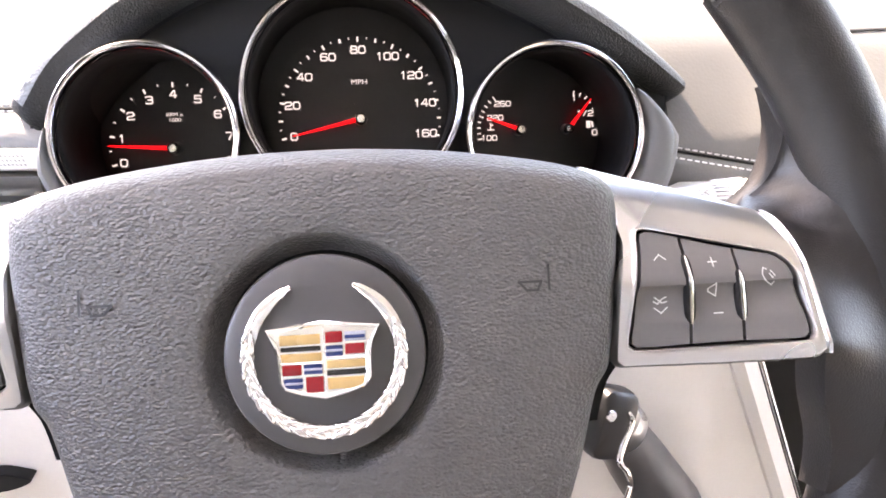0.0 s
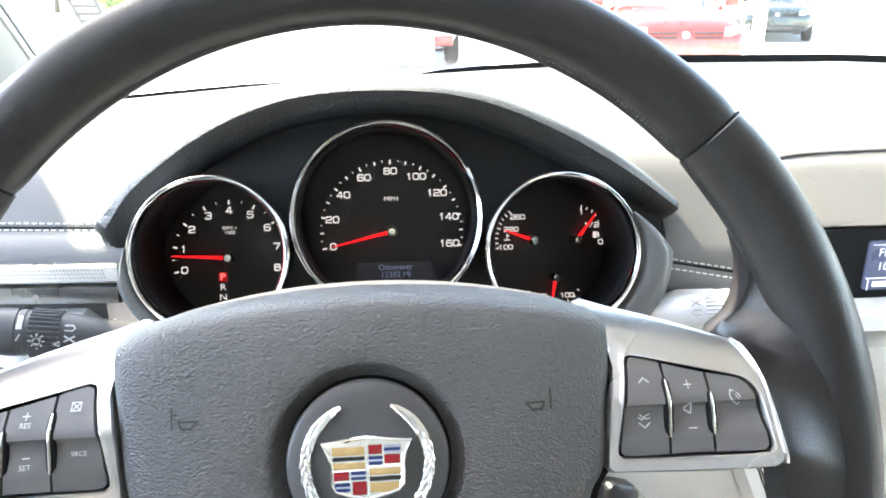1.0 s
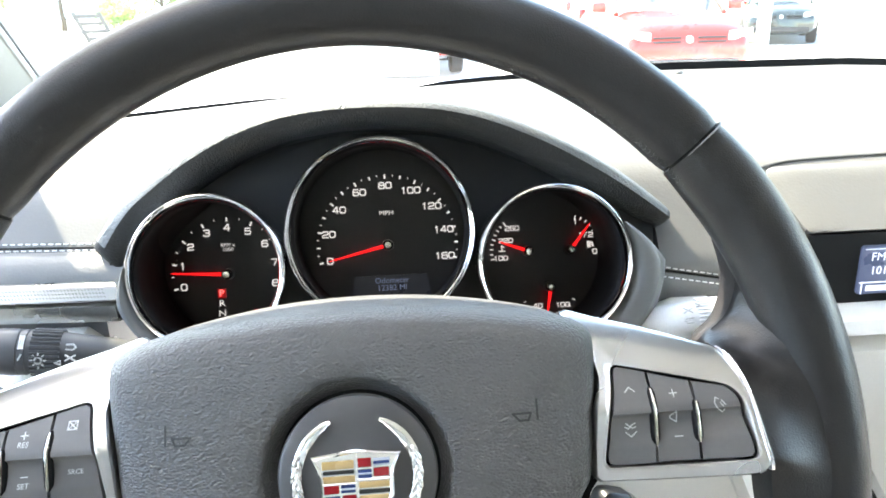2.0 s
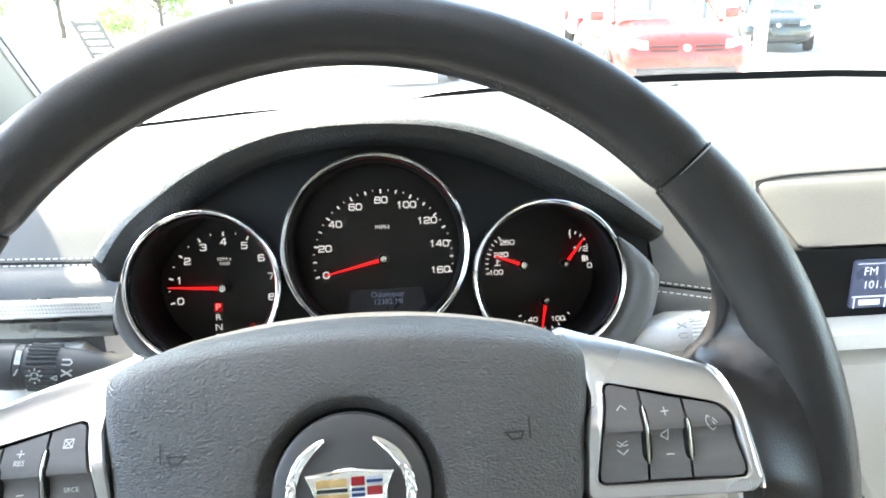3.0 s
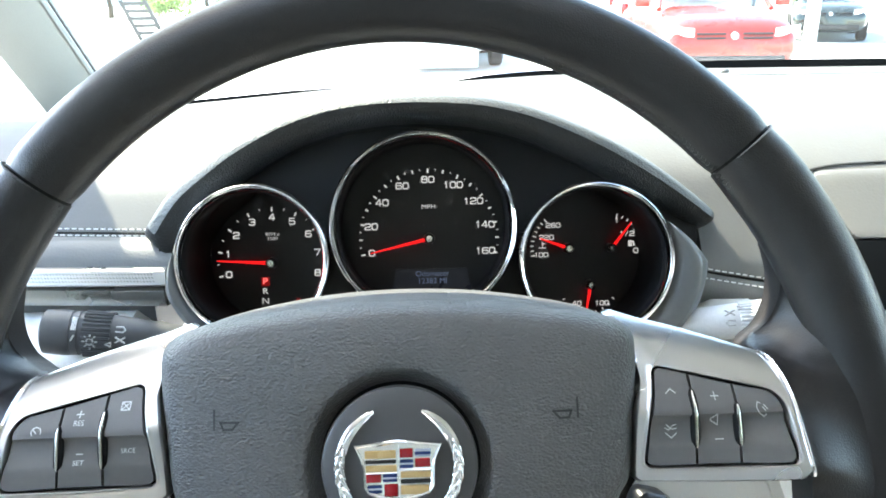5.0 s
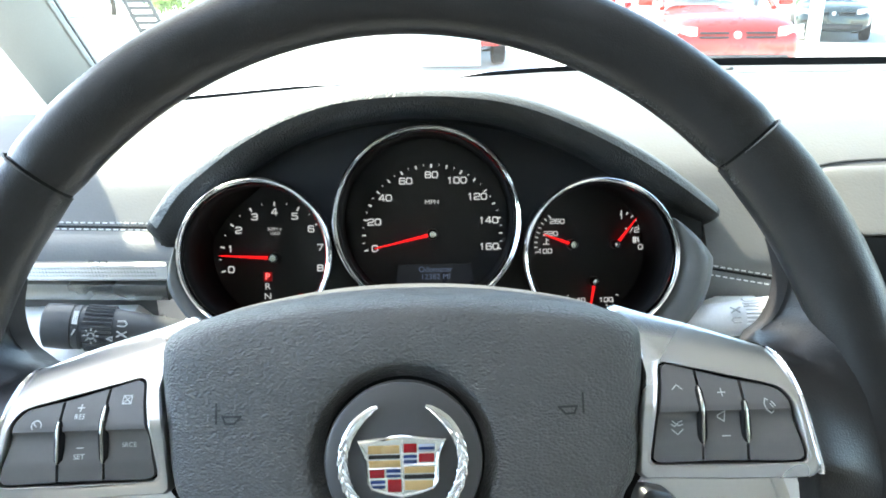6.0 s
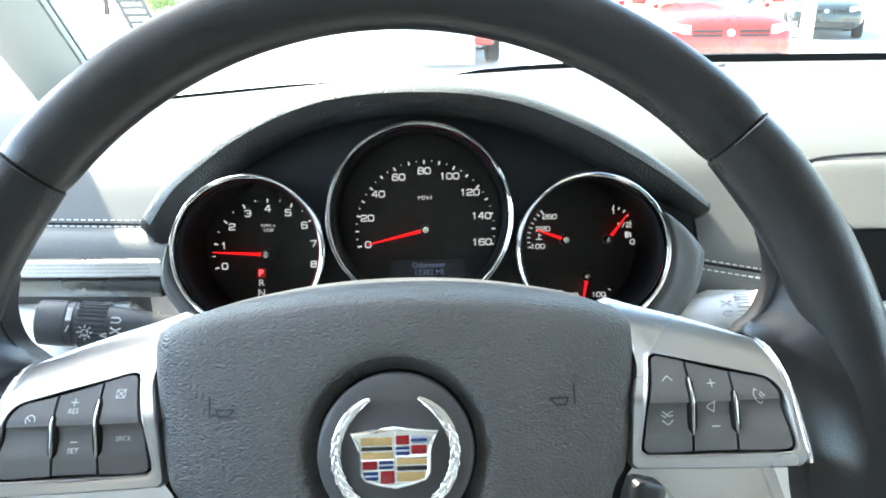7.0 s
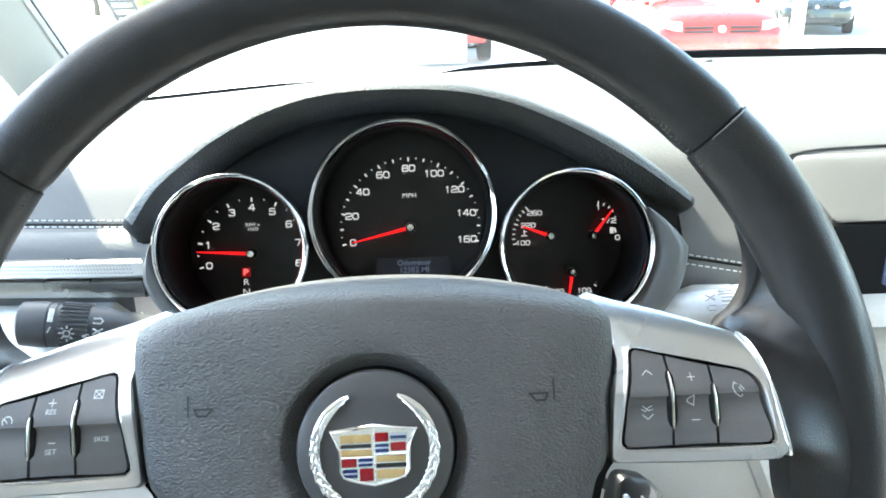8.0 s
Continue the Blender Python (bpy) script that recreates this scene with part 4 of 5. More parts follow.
    # cheeks round the outer gauges
    for s, (cx, cz, r) in ((-1, RINGS["tachometer"]), (1, RINGS["right_gauge"])):
        bm = bmesh.new()
        rows = []
        for k in range(25):
            a = radians(64 + 98 * k / 24 if s > 0 else 84 + 84 * k / 24)
            dx, dz = s * math.sin(a), math.cos(a)
            g = min(1.0, 0.12 + k / 8) * (1.32 if s > 0 else 0.62)
            rows.append([(cx + dx * (r + o * g), y, cz + dz * (r + o * g)) for o, y in (
                (0.0008, RING_Y + 0.007), (0.0022, RING_Y + 0.004), (0.0045, RING_Y + 0.0015), (0.0080, RING_Y + 0.0005), (0.0110, RING_Y + 0.0012),
                (0.0116, RING_Y + 0.0018), (0.0150, RING_Y + 0.0085), (0.0180, RING_Y + 0.0175), (0.0200, RING_Y + 0.0280), (0.0206, RING_Y + 0.0290), (0.0225, -0.036), (0.030, -0.020))])
        grid(bm, rows)
        part("gauge_cheek", bm, CHEEK, c, "grey cheek beside the gauges")


build_cluster()


# ================================================================ dashboard
def cowl(x):
    """The height of the dashboard's far edge under the windscreen."""
    xs = (-0.60, -0.30, -0.13, 0.14, 0.35, 0.58, 1.2)
    return float(np.interp(x, xs, (1.192, 1.216, 1.230, 1.2435, 1.2487, 1.2477, 1.218)))


def fascia(z, x=0.0):
    """How far ahead the dashboard's front lies at height z; left of the gauges it leans back."""
    crest = 50.0 * max(0.0, z - 1.236) ** 2
    if x < -0.1:
        return max(-0.050, -0.052 + 0.95 * (z - 1.195)) + crest
    start = float(np.interp(x, (0.20, 0.245), (1.192, 1.2085)))
    return -0.046 + 0.058 * max(0.0, z - start) / (1.262 - start) + crest


def conform(bm, outline, lift, nx=14, nz=8):
    """A sheet over a rounded 2D outline (x, z) that follows the dashboard's front, lift metres proud, with turned edges."""
    xs, zs = [p[0] for p in outline], [p[1] for p in outline]
    c = Vector((sum(xs) / len(xs), sum(zs) / len(zs)))
    rows = []
    for u in (0.02, 0.3, 0.6, 0.85, 0.96, 1.0):
        rows.append([(c.x + (p[0] - c.x) * u, fascia(c.y + (p[1] - c.y) * u, c.x + (p[0] - c.x) * u) - lift * (1 if u < 0.98 else 0.6), c.y + (p[1] - c.y) * u) for p in outline])
    rows.append([(p[0], fascia(p[1], p[0]) + 0.004, p[1]) for p in outline])
    vs = grid(bm, rows, loop_u=True)
    cap(bm, vs[0])


def stitch_row(bm, a, b, pitch=0.0042, length=0.0026, r=0.00042):
    """A row of thread stitches from a to b (x, z) on the dashboard's front."""
    a, b = Vector(a), Vector(b)
    n = int((b - a).length / pitch)
    d = (b - a).normalized()
    for i in range(n):
        p = a + d * pitch * i
        q = p + d * length
        tube(bm, [(p.x, fascia(p.y, p.x) - 0.0004, p.y), (q.x, fascia(q.y, q.x) - 0.0004, q.y)], r, 5)


def build_dashboard():
    d = thing("dashboard", "cream grained vinyl dashboard with stitched seams, lit by the sun", "dashboard", kind="structure")
    bm = bmesh.new()
    rows = []
    for i in range(161):
        x = -0.46 + 1.60 * i / 160
        zt = 1.262
        sec = [(-0.030, 1.150), (-0.046, 1.165), (-0.046, 1.185)]
        sec += [(fascia(z, x), z) for z in (1.190, 1.195, 1.200, 1.205, 1.210, 1.215, 1.22, 1.225, 1.23, 1.235, 1.24, 1.244, 1.248, 1.252, 1.256, 1.259, 1.262)]
        sec += [(0.062, zt + 0.0024), (0.085, zt + 0.004), (0.2, zt * 0.6 + cowl(x) * 0.4 + 0.004), (0.35, zt * 0.25 + cowl(x) * 0.75 + 0.002), (0.5, cowl(x)), (0.56, cowl(x) - 0.02), (0.56, 1.0)]
        hood_z = float(np.interp(x, (-0.163, -0.127, -0.080, -0.031, 0.031, 0.0925, 0.140, 0.1655), (1.214, 1.242, 1.267, 1.28, 1.28, 1.258, 1.233, 1.217)))
        if -0.152 < x < 0.156:      # the bay that holds the gauges
            sec = [(max(y, 0.032), z) if z < hood_z else (y, z) for y, z in sec]
        rows.append([(x, y, z) for y, z in sec])
    grid(bm, rows)
    part("dash_pad", bm, CREAM, d, "cream grained vinyl dash pad")
    # lower grey roll under the seam, both sides of the gauges
    for x0, x1, z0, z1, slope in ((-0.46, -0.146, 1.2005, 1.2195, 0.0), (0.146, 0.236, 1.169, 1.1905, -0.19)):
        bm = bmesh.new()
        rows = []
        for i in range(13):
            x = x0 + (x1 - x0) * i / 12
            dz = slope * (x - 0.161) if slope else -0.03 * (x + 0.2)
            zz0, zz1 = z0 + dz * (0.3 if slope else 1), z1 + dz
            if slope:
                rows.append([(x, -0.046 - 0.0045 * math.sin(math.pi * k / 8) ** 0.7, zz0 + (zz1 - zz0) * k / 8) for k in range(9)])
            else:
                puff = [0.0045 * math.sin(math.pi * k / 8) ** 0.7 for k in range(9)]
                rows.append([(x, -0.050 + 0.0190 * k / 8 - 0.6 * p, 1.2040 + dz * (1 - 0.2 * k / 8) + 0.0122 * k / 8 + 0.8 * p) for k, p in enumerate(puff)])
        grid(bm, rows)
        part("lower_roll", bm, GREY_VINYL, d, "stitched lower dash roll")
    # seams: a dark fold between two rows of stitches
    for a, b in (((-0.46, 1.2252), (-0.154, 1.2170)), ((0.158, 1.1915), (0.236, 1.1765))):
        bm = bmesh.new()
        tube(bm, [(a[0], fascia(a[1], a[0]) - 0.0002, a[1]), (b[0], fascia(b[1], b[0]) - 0.0002, b[1])], 0.0007, 6)
        part("seam_fold", bm, HOUSING, d)
        for dz in (0.0019, -0.0024):
            bm = bmesh.new()
            stitch_row(bm, (a[0], a[1] + dz), (b[0], b[1] + dz))
            for v in bm.verts:
                if dz < 0:
                    v.co += Vector((0, -0.0022, 0.0024)) if a[0] < 0 else Vector((0, -0.0045, 0))
            tagged(part("stitching", bm, THREAD, d, "pale thread stitches"), kind="stuff")
    # trim strip: a textured silver band over a deep satin one
    bm = bmesh.new()
    rows = []
    for x in np.linspace(-0.46, -0.1485, 40):
        z = 1.2026 - 0.02 * (x + 0.15)
        rows.append([(x, y, z + dz) for y, dz in ((-0.044, 0.0012), (-0.049, 0.0010), (-0.0535, -0.0008), (-0.0565, -0.0076), (-0.0560, -0.0088), (-0.050, -0.0092))])
    vs = grid(bm, rows)
    cap(bm, vs[-1])
    strip = part("trim_band", bm, TRIM, d, "silver textured trim band")
    bm = bmesh.new()
    for i in range(100):
        x = -0.335 + i * 0.0018
        for k in range(3):
            tube(bm, [(x + k * 0.0007, -0.0543 - 0.0007 * k, 1.2008 - 0.0019 * k - 0.02 * (x + 0.15)), (x + 0.0010 + k * 0.0007, -0.0546 - 0.0007 * k, 1.2000 - 0.0019 * k - 0.02 * (x + 0.15))], 0.00024, 4)
    tagged(part("trim_texture", bm, CHEEK, strip), kind="stuff")
    bm = bmesh.new()
    rows = []
    for x in np.linspace(-0.46, -0.150, 20):
        z = 1.1938 - 0.03 * (x + 0.15)
        rows.append([(x, y, z + dz) for y, dz in ((-0.044, 0.0), (-0.0520, -0.0006), (-0.0560, -0.0030), (-0.0565, -0.0080), (-0.0540, -0.0128), (-0.044, -0.0150))])
    vs = grid(bm, rows)
    cap(bm, vs[-1])
    part("trim_lower_band", bm, TRIM_DARK, d, "satin trim band")
    # ledge and knee panel under the trim
    bm = bmesh.new()
    rows = []
    for x in np.linspace(-0.46, 0.186, 30):
        low = 0.045 * min(1.0, max(0.0, (0.152 - abs(x + 0.005)) / 0.02))
        rows.append([(x + max(0.0, 1.100 - z) * 0.46 * max(0.0, x / 0.186), y, z) for y, z in ((-0.040, 1.176 - low), (-0.058, 1.1745 - low), (-0.078, 1.166 - low), (-0.086, 1.155 - low), (-0.085, 1.095), (-0.078, 1.04), (-0.070, 0.95), (-0.04, 0.78))])
    grid(bm, rows)
    part("knee_panel", bm, CREAM_HARD, d, "cream plastic knee panel")
    bm = bmesh.new()
    lens = [(-0.2150, 1.0375), (-0.2040, 1.0440), (-0.1880, 1.0455), (-0.1790, 1.0430), (-0.1735, 1.0400), (-0.1800, 1.0365), (-0.1900, 1.0345), (-0.2060, 1.0340)]
    plate(bm, [(p.x, p.y) for p in smooth_line([(x, z, 0) for x, z in lens], 5, True)], [], -0.0862, -0.0700)
    part("release_recess", bm, HOUSING, d, "dark recess of the bonnet release")
    bm = bmesh.new()
    rows = []
    for k in range(9):
        z = (1.155, 1.125, 1.095, 1.06, 1.02, 0.98, 0.94, 0.90, 0.845)[k]
        x = 0.181 + max(0.0, 1.100 - z) * 0.46
        y = float(np.interp(z, (0.84, 0.95, 1.04, 1.10, 1.155), (-0.052, -0.070, -0.078, -0.085, -0.086)))
        rows.append([(x, y + 0.004, z), (x + 0.002, y - 0.003, z), (x + 0.008, y - 0.006, z), (x + 0.0165, y - 0.003, z), (x + 0.0185, y + 0.01, z), (x + 0.0185, y + 0.05, z)])
    grid(bm, rows)
    part("knee_edge", bm, CREAM_HARD, d, "raised cream panel edge")
    bm = bmesh.new()
    tube(bm, [(0.2005 + max(0.0, 1.100 - z) * 0.46, float(np.interp(z, (0.84, 0.95, 1.04, 1.10, 1.155), (-0.052, -0.070, -0.078, -0.085, -0.086))) - 0.001, z) for z in (1.155, 1.12, 1.095, 1.05, 0.98, 0.90, 0.85)], 0.0014, 8)
    part("knee_chrome_line", bm, CHROME, d)
    bm = bmesh.new()
    box(bm, 0.190, 0.42, -0.012, 0.0, 0.80, 1.15)
    part("dark_recess", bm, HOUSING, d)
    # slots and sensor on the top
    for x0, x1, y in ((0.17, 0.30, 0.375), (0.335, 0.62, 0.385), (-0.42, -0.16, 0.40)):
        bm = bmesh.new()
        zz = lambda x, yy: 1.262 * 0.25 * (1 - (yy - 0.35) / 0.15) + cowl(x) * (0.75 + 0.25 * (yy - 0.35) / 0.15) + 0.002 * (1 - (yy - 0.35) / 0.15) + 0.0012
        rows = [[(x, y + k * 0.008, zz(x, y + k * 0.008)) for k in (0, 1)] for x in np.linspace(x0, x1, 16)]
        grid(bm, rows)
        part("defrost_slot", bm, SLOT_GREY, d, smooth=False)
    bm = bmesh.new()
    m = Matrix.Translation((0.345, 0.43, cowl(0.345) + 0.004)) @ Matrix.Diagonal((0.005, 0.005, 0.003, 1))
    bmesh.ops.create_uvsphere(bm, u_segments=16, v_segments=8, radius=1.0, matrix=m)
    part("light_sensor", bm, GREY_VINYL, d, "small grey dome sensor")
    return d


def build_storage_lid():
    bm = bmesh.new()
    conform(bm, rounded([(0.2300, 1.2411), (0.2460, 1.2097), (0.57, 1.2090), (0.595, 1.2441)], [0.012, 0.004, 0.004, 0.008], 6), 0.0035)
    lid = part("storage_lid", bm, CREAM, None, "")
    tagged(lid, "closed cream vinyl lid over the radio display", "storage lid")
    bm = bmesh.new()
    line = smooth_line([(0.2455, 1.2107, 0), (0.2323, 1.2338, 0), (0.2320, 1.2388, 0), (0.2366, 1.2419, 0), (0.2709, 1.2443, 0), (0.4148, 1.2458, 0), (0.595, 1.2462, 0)], 6)
    tube(bm, [(p.x, fascia(p.y, p.x) - 0.0010, p.y) for p in line], 0.0008, 6)
    part("lid_gap", bm, SLOT_GREY, lid)


def build_radio():
    r = thing("radio_display", "dark recessed radio display with a blue lit screen", "radio display")
    bm = bmesh.new()
    box(bm, 0.236, 0.57, -0.0475, -0.030, 1.1605, 1.2085, 0.002)
    part("display_panel", bm, HOUSING, r, "dark display panel")
    bm = bmesh.new()
    plate(bm, rounded([(0.2790, 1.1700), (0.2790, 1.2005), (0.50, 1.2005), (0.50, 1.1700)], 0.002, 3), [], -0.0490, -0.0470)
    scr = part("screen", bm, SCREEN_BLUE, r, "blue lit screen", smooth=False)
    letters("FM", 0.0050, 0.2895, -0.0497, 1.1935, SCREEN_TEXT, scr)
    letters("101.1", 0.0050, 0.2935, -0.0497, 1.1848, SCREEN_TEXT, scr)
    strokes([[(0.2800, 1.1775), (0.50, 1.1775)], [(0.2815, 1.1775), (0.2815, 1.1705)], [(0.3010, 1.1775), (0.3010, 1.1705)]], 0.0008, -0.0497, SCREEN_TEXT, scr, "screen_line")
    strokes([[(0.2860, 1.1738), (0.2960, 1.1738)]], 0.0035, -0.0497, SCREEN_TEXT, scr, "unread_bar")
    strokes([[(0.2810, 1.1985), (0.50, 1.1985)]], 0.0005, -0.0497, SCREEN_TEXT, scr, "screen_line")
    bm = bmesh.new()
    rows = []
    for x in np.linspace(0.205, 0.575, 24):
        f = min(1, max(0, (x - 0.205) / 0.05))
        rows.append([(x, y, z) for y, z in ((-0.030, 1.1645), (-0.050 - 0.004 * f, 1.1640), (-0.059 - 0.006 * f, 1.1600), (-0.062 - 0.006 * f, 1.1520), (-0.050, 1.1440))])
    grid(bm, rows)
    part("display_ledge", bm, CREAM_HARD, r, "cream ledge under the display")


def build_centre_stack():
    c = thing("centre_stack", "cream plastic centre stack below the radio display", "centre console")
    bm = bmesh.new()
    rows = []
    for x in (0.262, 0.266, 0.275, 0.40, 0.560, 0.574, 0.580):
        e = 0.012 if x in (0.262, 0.580) else 0.003 if x in (0.266, 0.574) else 0.0
        rows.append([(x + max(0.0, 1.11 - z) * 0.6 * max(0.0, (0.58 - x) / 0.318), y + e, z) for y, z in ((0.0, 1.150), (-0.050, 1.148), (-0.0655, 1.140), (-0.0665, 1.10), (-0.0650, 1.00), (-0.060, 0.86), (0.0, 0.80))])
    grid(bm, rows)
    part("stack_panel", bm, CREAM_HARD, c)
    for x in (0.3270, 0.4990):
        bm = bmesh.new()
        lathe(bm, [(0.0005, -0.088), (0.0175, -0.088), (0.0190, -0.086), (0.0195, -0.066), (0.024, -0.0655), (0.024, -0.060)], x, 1.100, 36)
        k = part("knob", bm, STALK, c, "round black knob")
        bm = bmesh.new()
        lathe(bm, [(0.0195, -0.0675), (0.0245, -0.0675), (0.0248, -0.064)], x, 1.100, 36)
        part("knob_ring", bm, CHROME, k, "chrome knob ring")


def build_column():
    c = thing("steering_column", "cream plastic steering column cover with ignition lock", "steering column")
    bm = bmesh.new()
    rows = []
    for y, wd, zt, zb in ((-0.180, 0.046, 1.150, 1.090), (-0.172, 0.055, 1.156, 1.082), (-0.14, 0.060, 1.160, 1.072), (-0.10, 0.066, 1.166, 1.062), (-0.05, 0.074, 1.172, 1.05)):
        row = []
        for k in range(24):
            a = k * math.tau / 24
            ca, sa = math.cos(a), math.sin(a)
            sx = math.copysign(abs(ca) ** 0.45, ca)
            sz = math.copysign(abs(sa) ** 0.55, sa)
            row.append((-0.013 + wd * sx, y, (zt + zb) / 2 + (zt - zb) / 2 * sz))
        rows.append(row)
    vs = grid(bm, rows, loop_u=True)
    cap(bm, vs[0])
    part("column_cover", bm, CREAM_HARD, c)
    bm = bmesh.new()
    axis = Vector((0.35, -0.80, 0.12)).normalized()
    p0 = Vector((0.060, -0.085, 1.080))
    tube(bm, [p0, p0 + axis * 0.040], 0.012, 24)
    part("lock_barrel", bm, STALK, c, "black ignition lock barrel")
    # dark shaft boot below
    bm = bmesh.new()
    tube(bm, [(0.116, -0.110, 1.074), (0.137, -0.102, 1.040), (0.166, -0.087, 0.993), (0.205, -0.05, 0.90)], [0.0125, 0.0160, 0.0190, 0.022], 20)
    part("shaft_boot", bm, STALK, c, "dark ribbed shaft boot")
    bm = bmesh.new()
    tube(bm, [(0.116, -0.112, 1.076), (0.1175, -0.1115, 1.0735), (0.1225, -0.110, 1.0665), (0.124, -0.1095, 1.0640)], [0.0125, 0.0150, 0.0150, 0.0130], 28)
    part("boot_collar", bm, SILVER, c, "satin silver collar")


def build_key():
    k = thing("ignition_key", "black plastic car key in the ignition with a steel ring", "car key", pose(0.101, -0.150, 1.1035, -8, 14, 16))
    bm = bmesh.new()
    out = rounded([(-0.009, -0.018), (0.011, -0.018), (0.012, 0.013), (-0.008, 0.016)], 0.007, 6)
    rows = []
    for sc, y in ((0.3, -0.0060), (0.8, -0.0056), (0.95, -0.0042), (1.0, -0.0015), (1.0, 0.003), (0.92, 0.006)):
        rows.append([(p.x * sc, y, p.y * sc) for p in out])
    vs = grid(bm, rows, loop_u=True)
    cap(bm, vs[0])
    cap(bm, vs[-1])
    part("key_head", bm, KEY_BLACK, k, "black plastic key head")
    bm = bmesh.new()
    lathe(bm, [(0.0002, -0.0066), (0.0022, -0.0066), (0.0027, -0.0058)], -0.004, 0.004, 20)
    part("key_emblem", bm, CHROME, k)
    bm = bmesh.new()
    tube(bm, smooth_line([(0.0055, -0.0050, 0.0050), (0.0050, -0.0088, 0.0020), (0.0020, -0.0100, -0.008), (0.0022, -0.0102, -0.015), (0.0075, -0.0100, -0.020), (0.0125, -0.0090, -0.028), (0.0120, -0.0070, -0.040), (0.0050, -0.0040, -0.049), (-0.0050, 0.0, -0.050), (-0.0120, 0.0030, -0.040), (-0.0080, 0.0040, -0.024)], 5), 0.0013, 8)
    part("key_ring", bm, CHROME, k, "steel key ring")
    bm = bmesh.new()
    box(bm, 0.001, 0.0025, 0.004, 0.045, -0.003, 0.003)
    part("key_blade", bm, CHROME, k)
    bm = bmesh.new()
    box(bm, -0.014, -0.002, -0.002, 0.004, -0.066, -0.042, 0.002)
    part("key_tag", bm, STALK, k, "dark key tag")


def build_stalk(name, label, path, radii, side):
    st = thing(name, label, "control stalk")
    pts = [Vector(p) for p in path]
    bm = bmesh.new()
    tube(bm, pts, radii, 28)
    part("stalk_arm", bm, STALK if side < 0 else STALK_GREY, st)
    d = (pts[1] - pts[0]).normalized()
    def at(u):
        return pts[0] + d * u
    bm = bmesh.new()
    tube(bm, [at(-0.0012), at(0), at(0.010), at(0.0135), at(0.014)], [radii[0] * 0.80, radii[0] * 1.00, radii[0] * 1.05, radii[0] * 1.03, radii[0] * 0.9], 28)
    part("stalk_cap", bm, STALK if side < 0 else STALK_GREY, st, "rounded end cap")
    bm = bmesh.new()
    tube(bm, [at(0.0142), at(0.0147), at(0.0175), at(0.018)], [radii[0] * 0.9, radii[0] * 1.015, radii[0] * 1.015, radii[0] * 0.9], 28)
    part("stalk_mark_ring", bm, STALK if side < 0 else STALK_GREY, st)
    bm = bmesh.new()
    for k in range(30):
        a = math.tau * k / 30
        sidev = d.orthogonal().normalized()
        upv = d.cross(sidev)
        off = (sidev * math.cos(a) + upv * math.sin(a)) * radii[0] * 1.03
        tube(bm, [at(0.020) + off, at(0.034) + off * 0.97], 0.0007, 5)
    tagged(part("stalk_grip_ribs", bm, STALK if side < 0 else STALK_GREY, st, "ribbed collar"), kind="stuff")
    # printed marks on the side that faces the driver
    def face_mark(lines, u0, lift):
        bm = bmesh.new()
        n = Vector((0, -0.86, 0.5)).normalized()
        n = (n - d * n.dot(d)).normalized()
        upv = n.cross(d)
        for ln in lines:
            q = []
            for a, b in ln:
                up_off = b + lift
                depth = math.sqrt(max(0.0, (radii[0] * 1.04) ** 2 - up_off ** 2))
                q.append(at(u0 + a) + upv * up_off + n * depth)
            tube(bm, q, 0.0005, 4)
        part("stalk_icon", bm, PRINT, st)
    spokes = [(0.0024 * math.cos(a), 0.0024 * math.sin(a)) for a in np.linspace(0, math.tau, 9)[:-1]]
    circle = [(0.0016 * math.cos(a), 0.0016 * math.sin(a)) for a in np.linspace(0, math.tau, 13)]
    face_mark([circle], 0.0245, -0.0050)
    for x, z in spokes:
        face_mark([[(x, z), (x * 1.6, z * 1.6)]], 0.0245, -0.0050)
    for k in range(3):
        face_mark([[(0.0009 * k, 0.0005), (0.0009 * k, 0.0075)]], 0.0152, 0.0)
    face_mark([[(0, -0.0050), (0.0015, -0.0020)]], 0.0152, 0.0)
    face_mark([[(0, 0), (0.0030, 0.0010), (0.0030, -0.0010), (0, 0)]], 0.0320, -0.0060)
    face_mark([[(-0.003, 0.0012), (0.0006, 0.0014), (0.0018, 0), (0.0006, -0.0014), (-0.003, -0.0012)]], 0.0400, 0.0020)
    face_mark([[(-0.003, -0.004), (0.002, -0.007)]], 0.0400, 0.0020)
    face_mark([[(-0.003, -0.007), (0.002, -0.004)]], 0.0400, 0.0020)


STALK_GREY = material("stalk_pale_grey", (0.70, 0.70, 0.70), 0.35, vary=0.08)
SCREEN_BLUE = material("screen_blue", (0.07, 0.09, 0.16), 0.3, vary=0.05, glow=0.022)
SCREEN_TEXT = material("screen_text", (0.60, 0.68, 0.85), 0.4, vary=0.02, glow=0.06)

build_dashboard()
build_storage_lid()
build_radio()
build_centre_stack()
build_column()
build_key()
build_stalk("indicator_stalk", "black ribbed indicator stalk with white printed marks", [(-0.2040, -0.0850, 1.1812), (-0.172, -0.081, 1.1765), (-0.142, -0.077, 1.1710), (-0.055, -0.060, 1.150)], [0.0116, 0.0110, 0.0084, 0.0036], -1)
build_stalk("wiper_stalk", "pale grey wiper stalk with printed marks", [(0.2010, -0.0860, 1.1785), (0.170, -0.081, 1.1755), (0.140, -0.074, 1.1700), (0.035, -0.060, 1.150)], [0.0100, 0.0098, 0.0085, 0.0070], 1)


# ================================================================ cabin shell
def structure(name, bm, mat, label, smooth=True):
    return tagged(part(name, bm, mat, None, "", smooth), label, "car interior", kind="structure")


ROOF_X0, ROOF_X1, ROOF_Y1 = -0.340, 0.12, -0.06      # opening of the unseen glass roof, added and sized to steer light


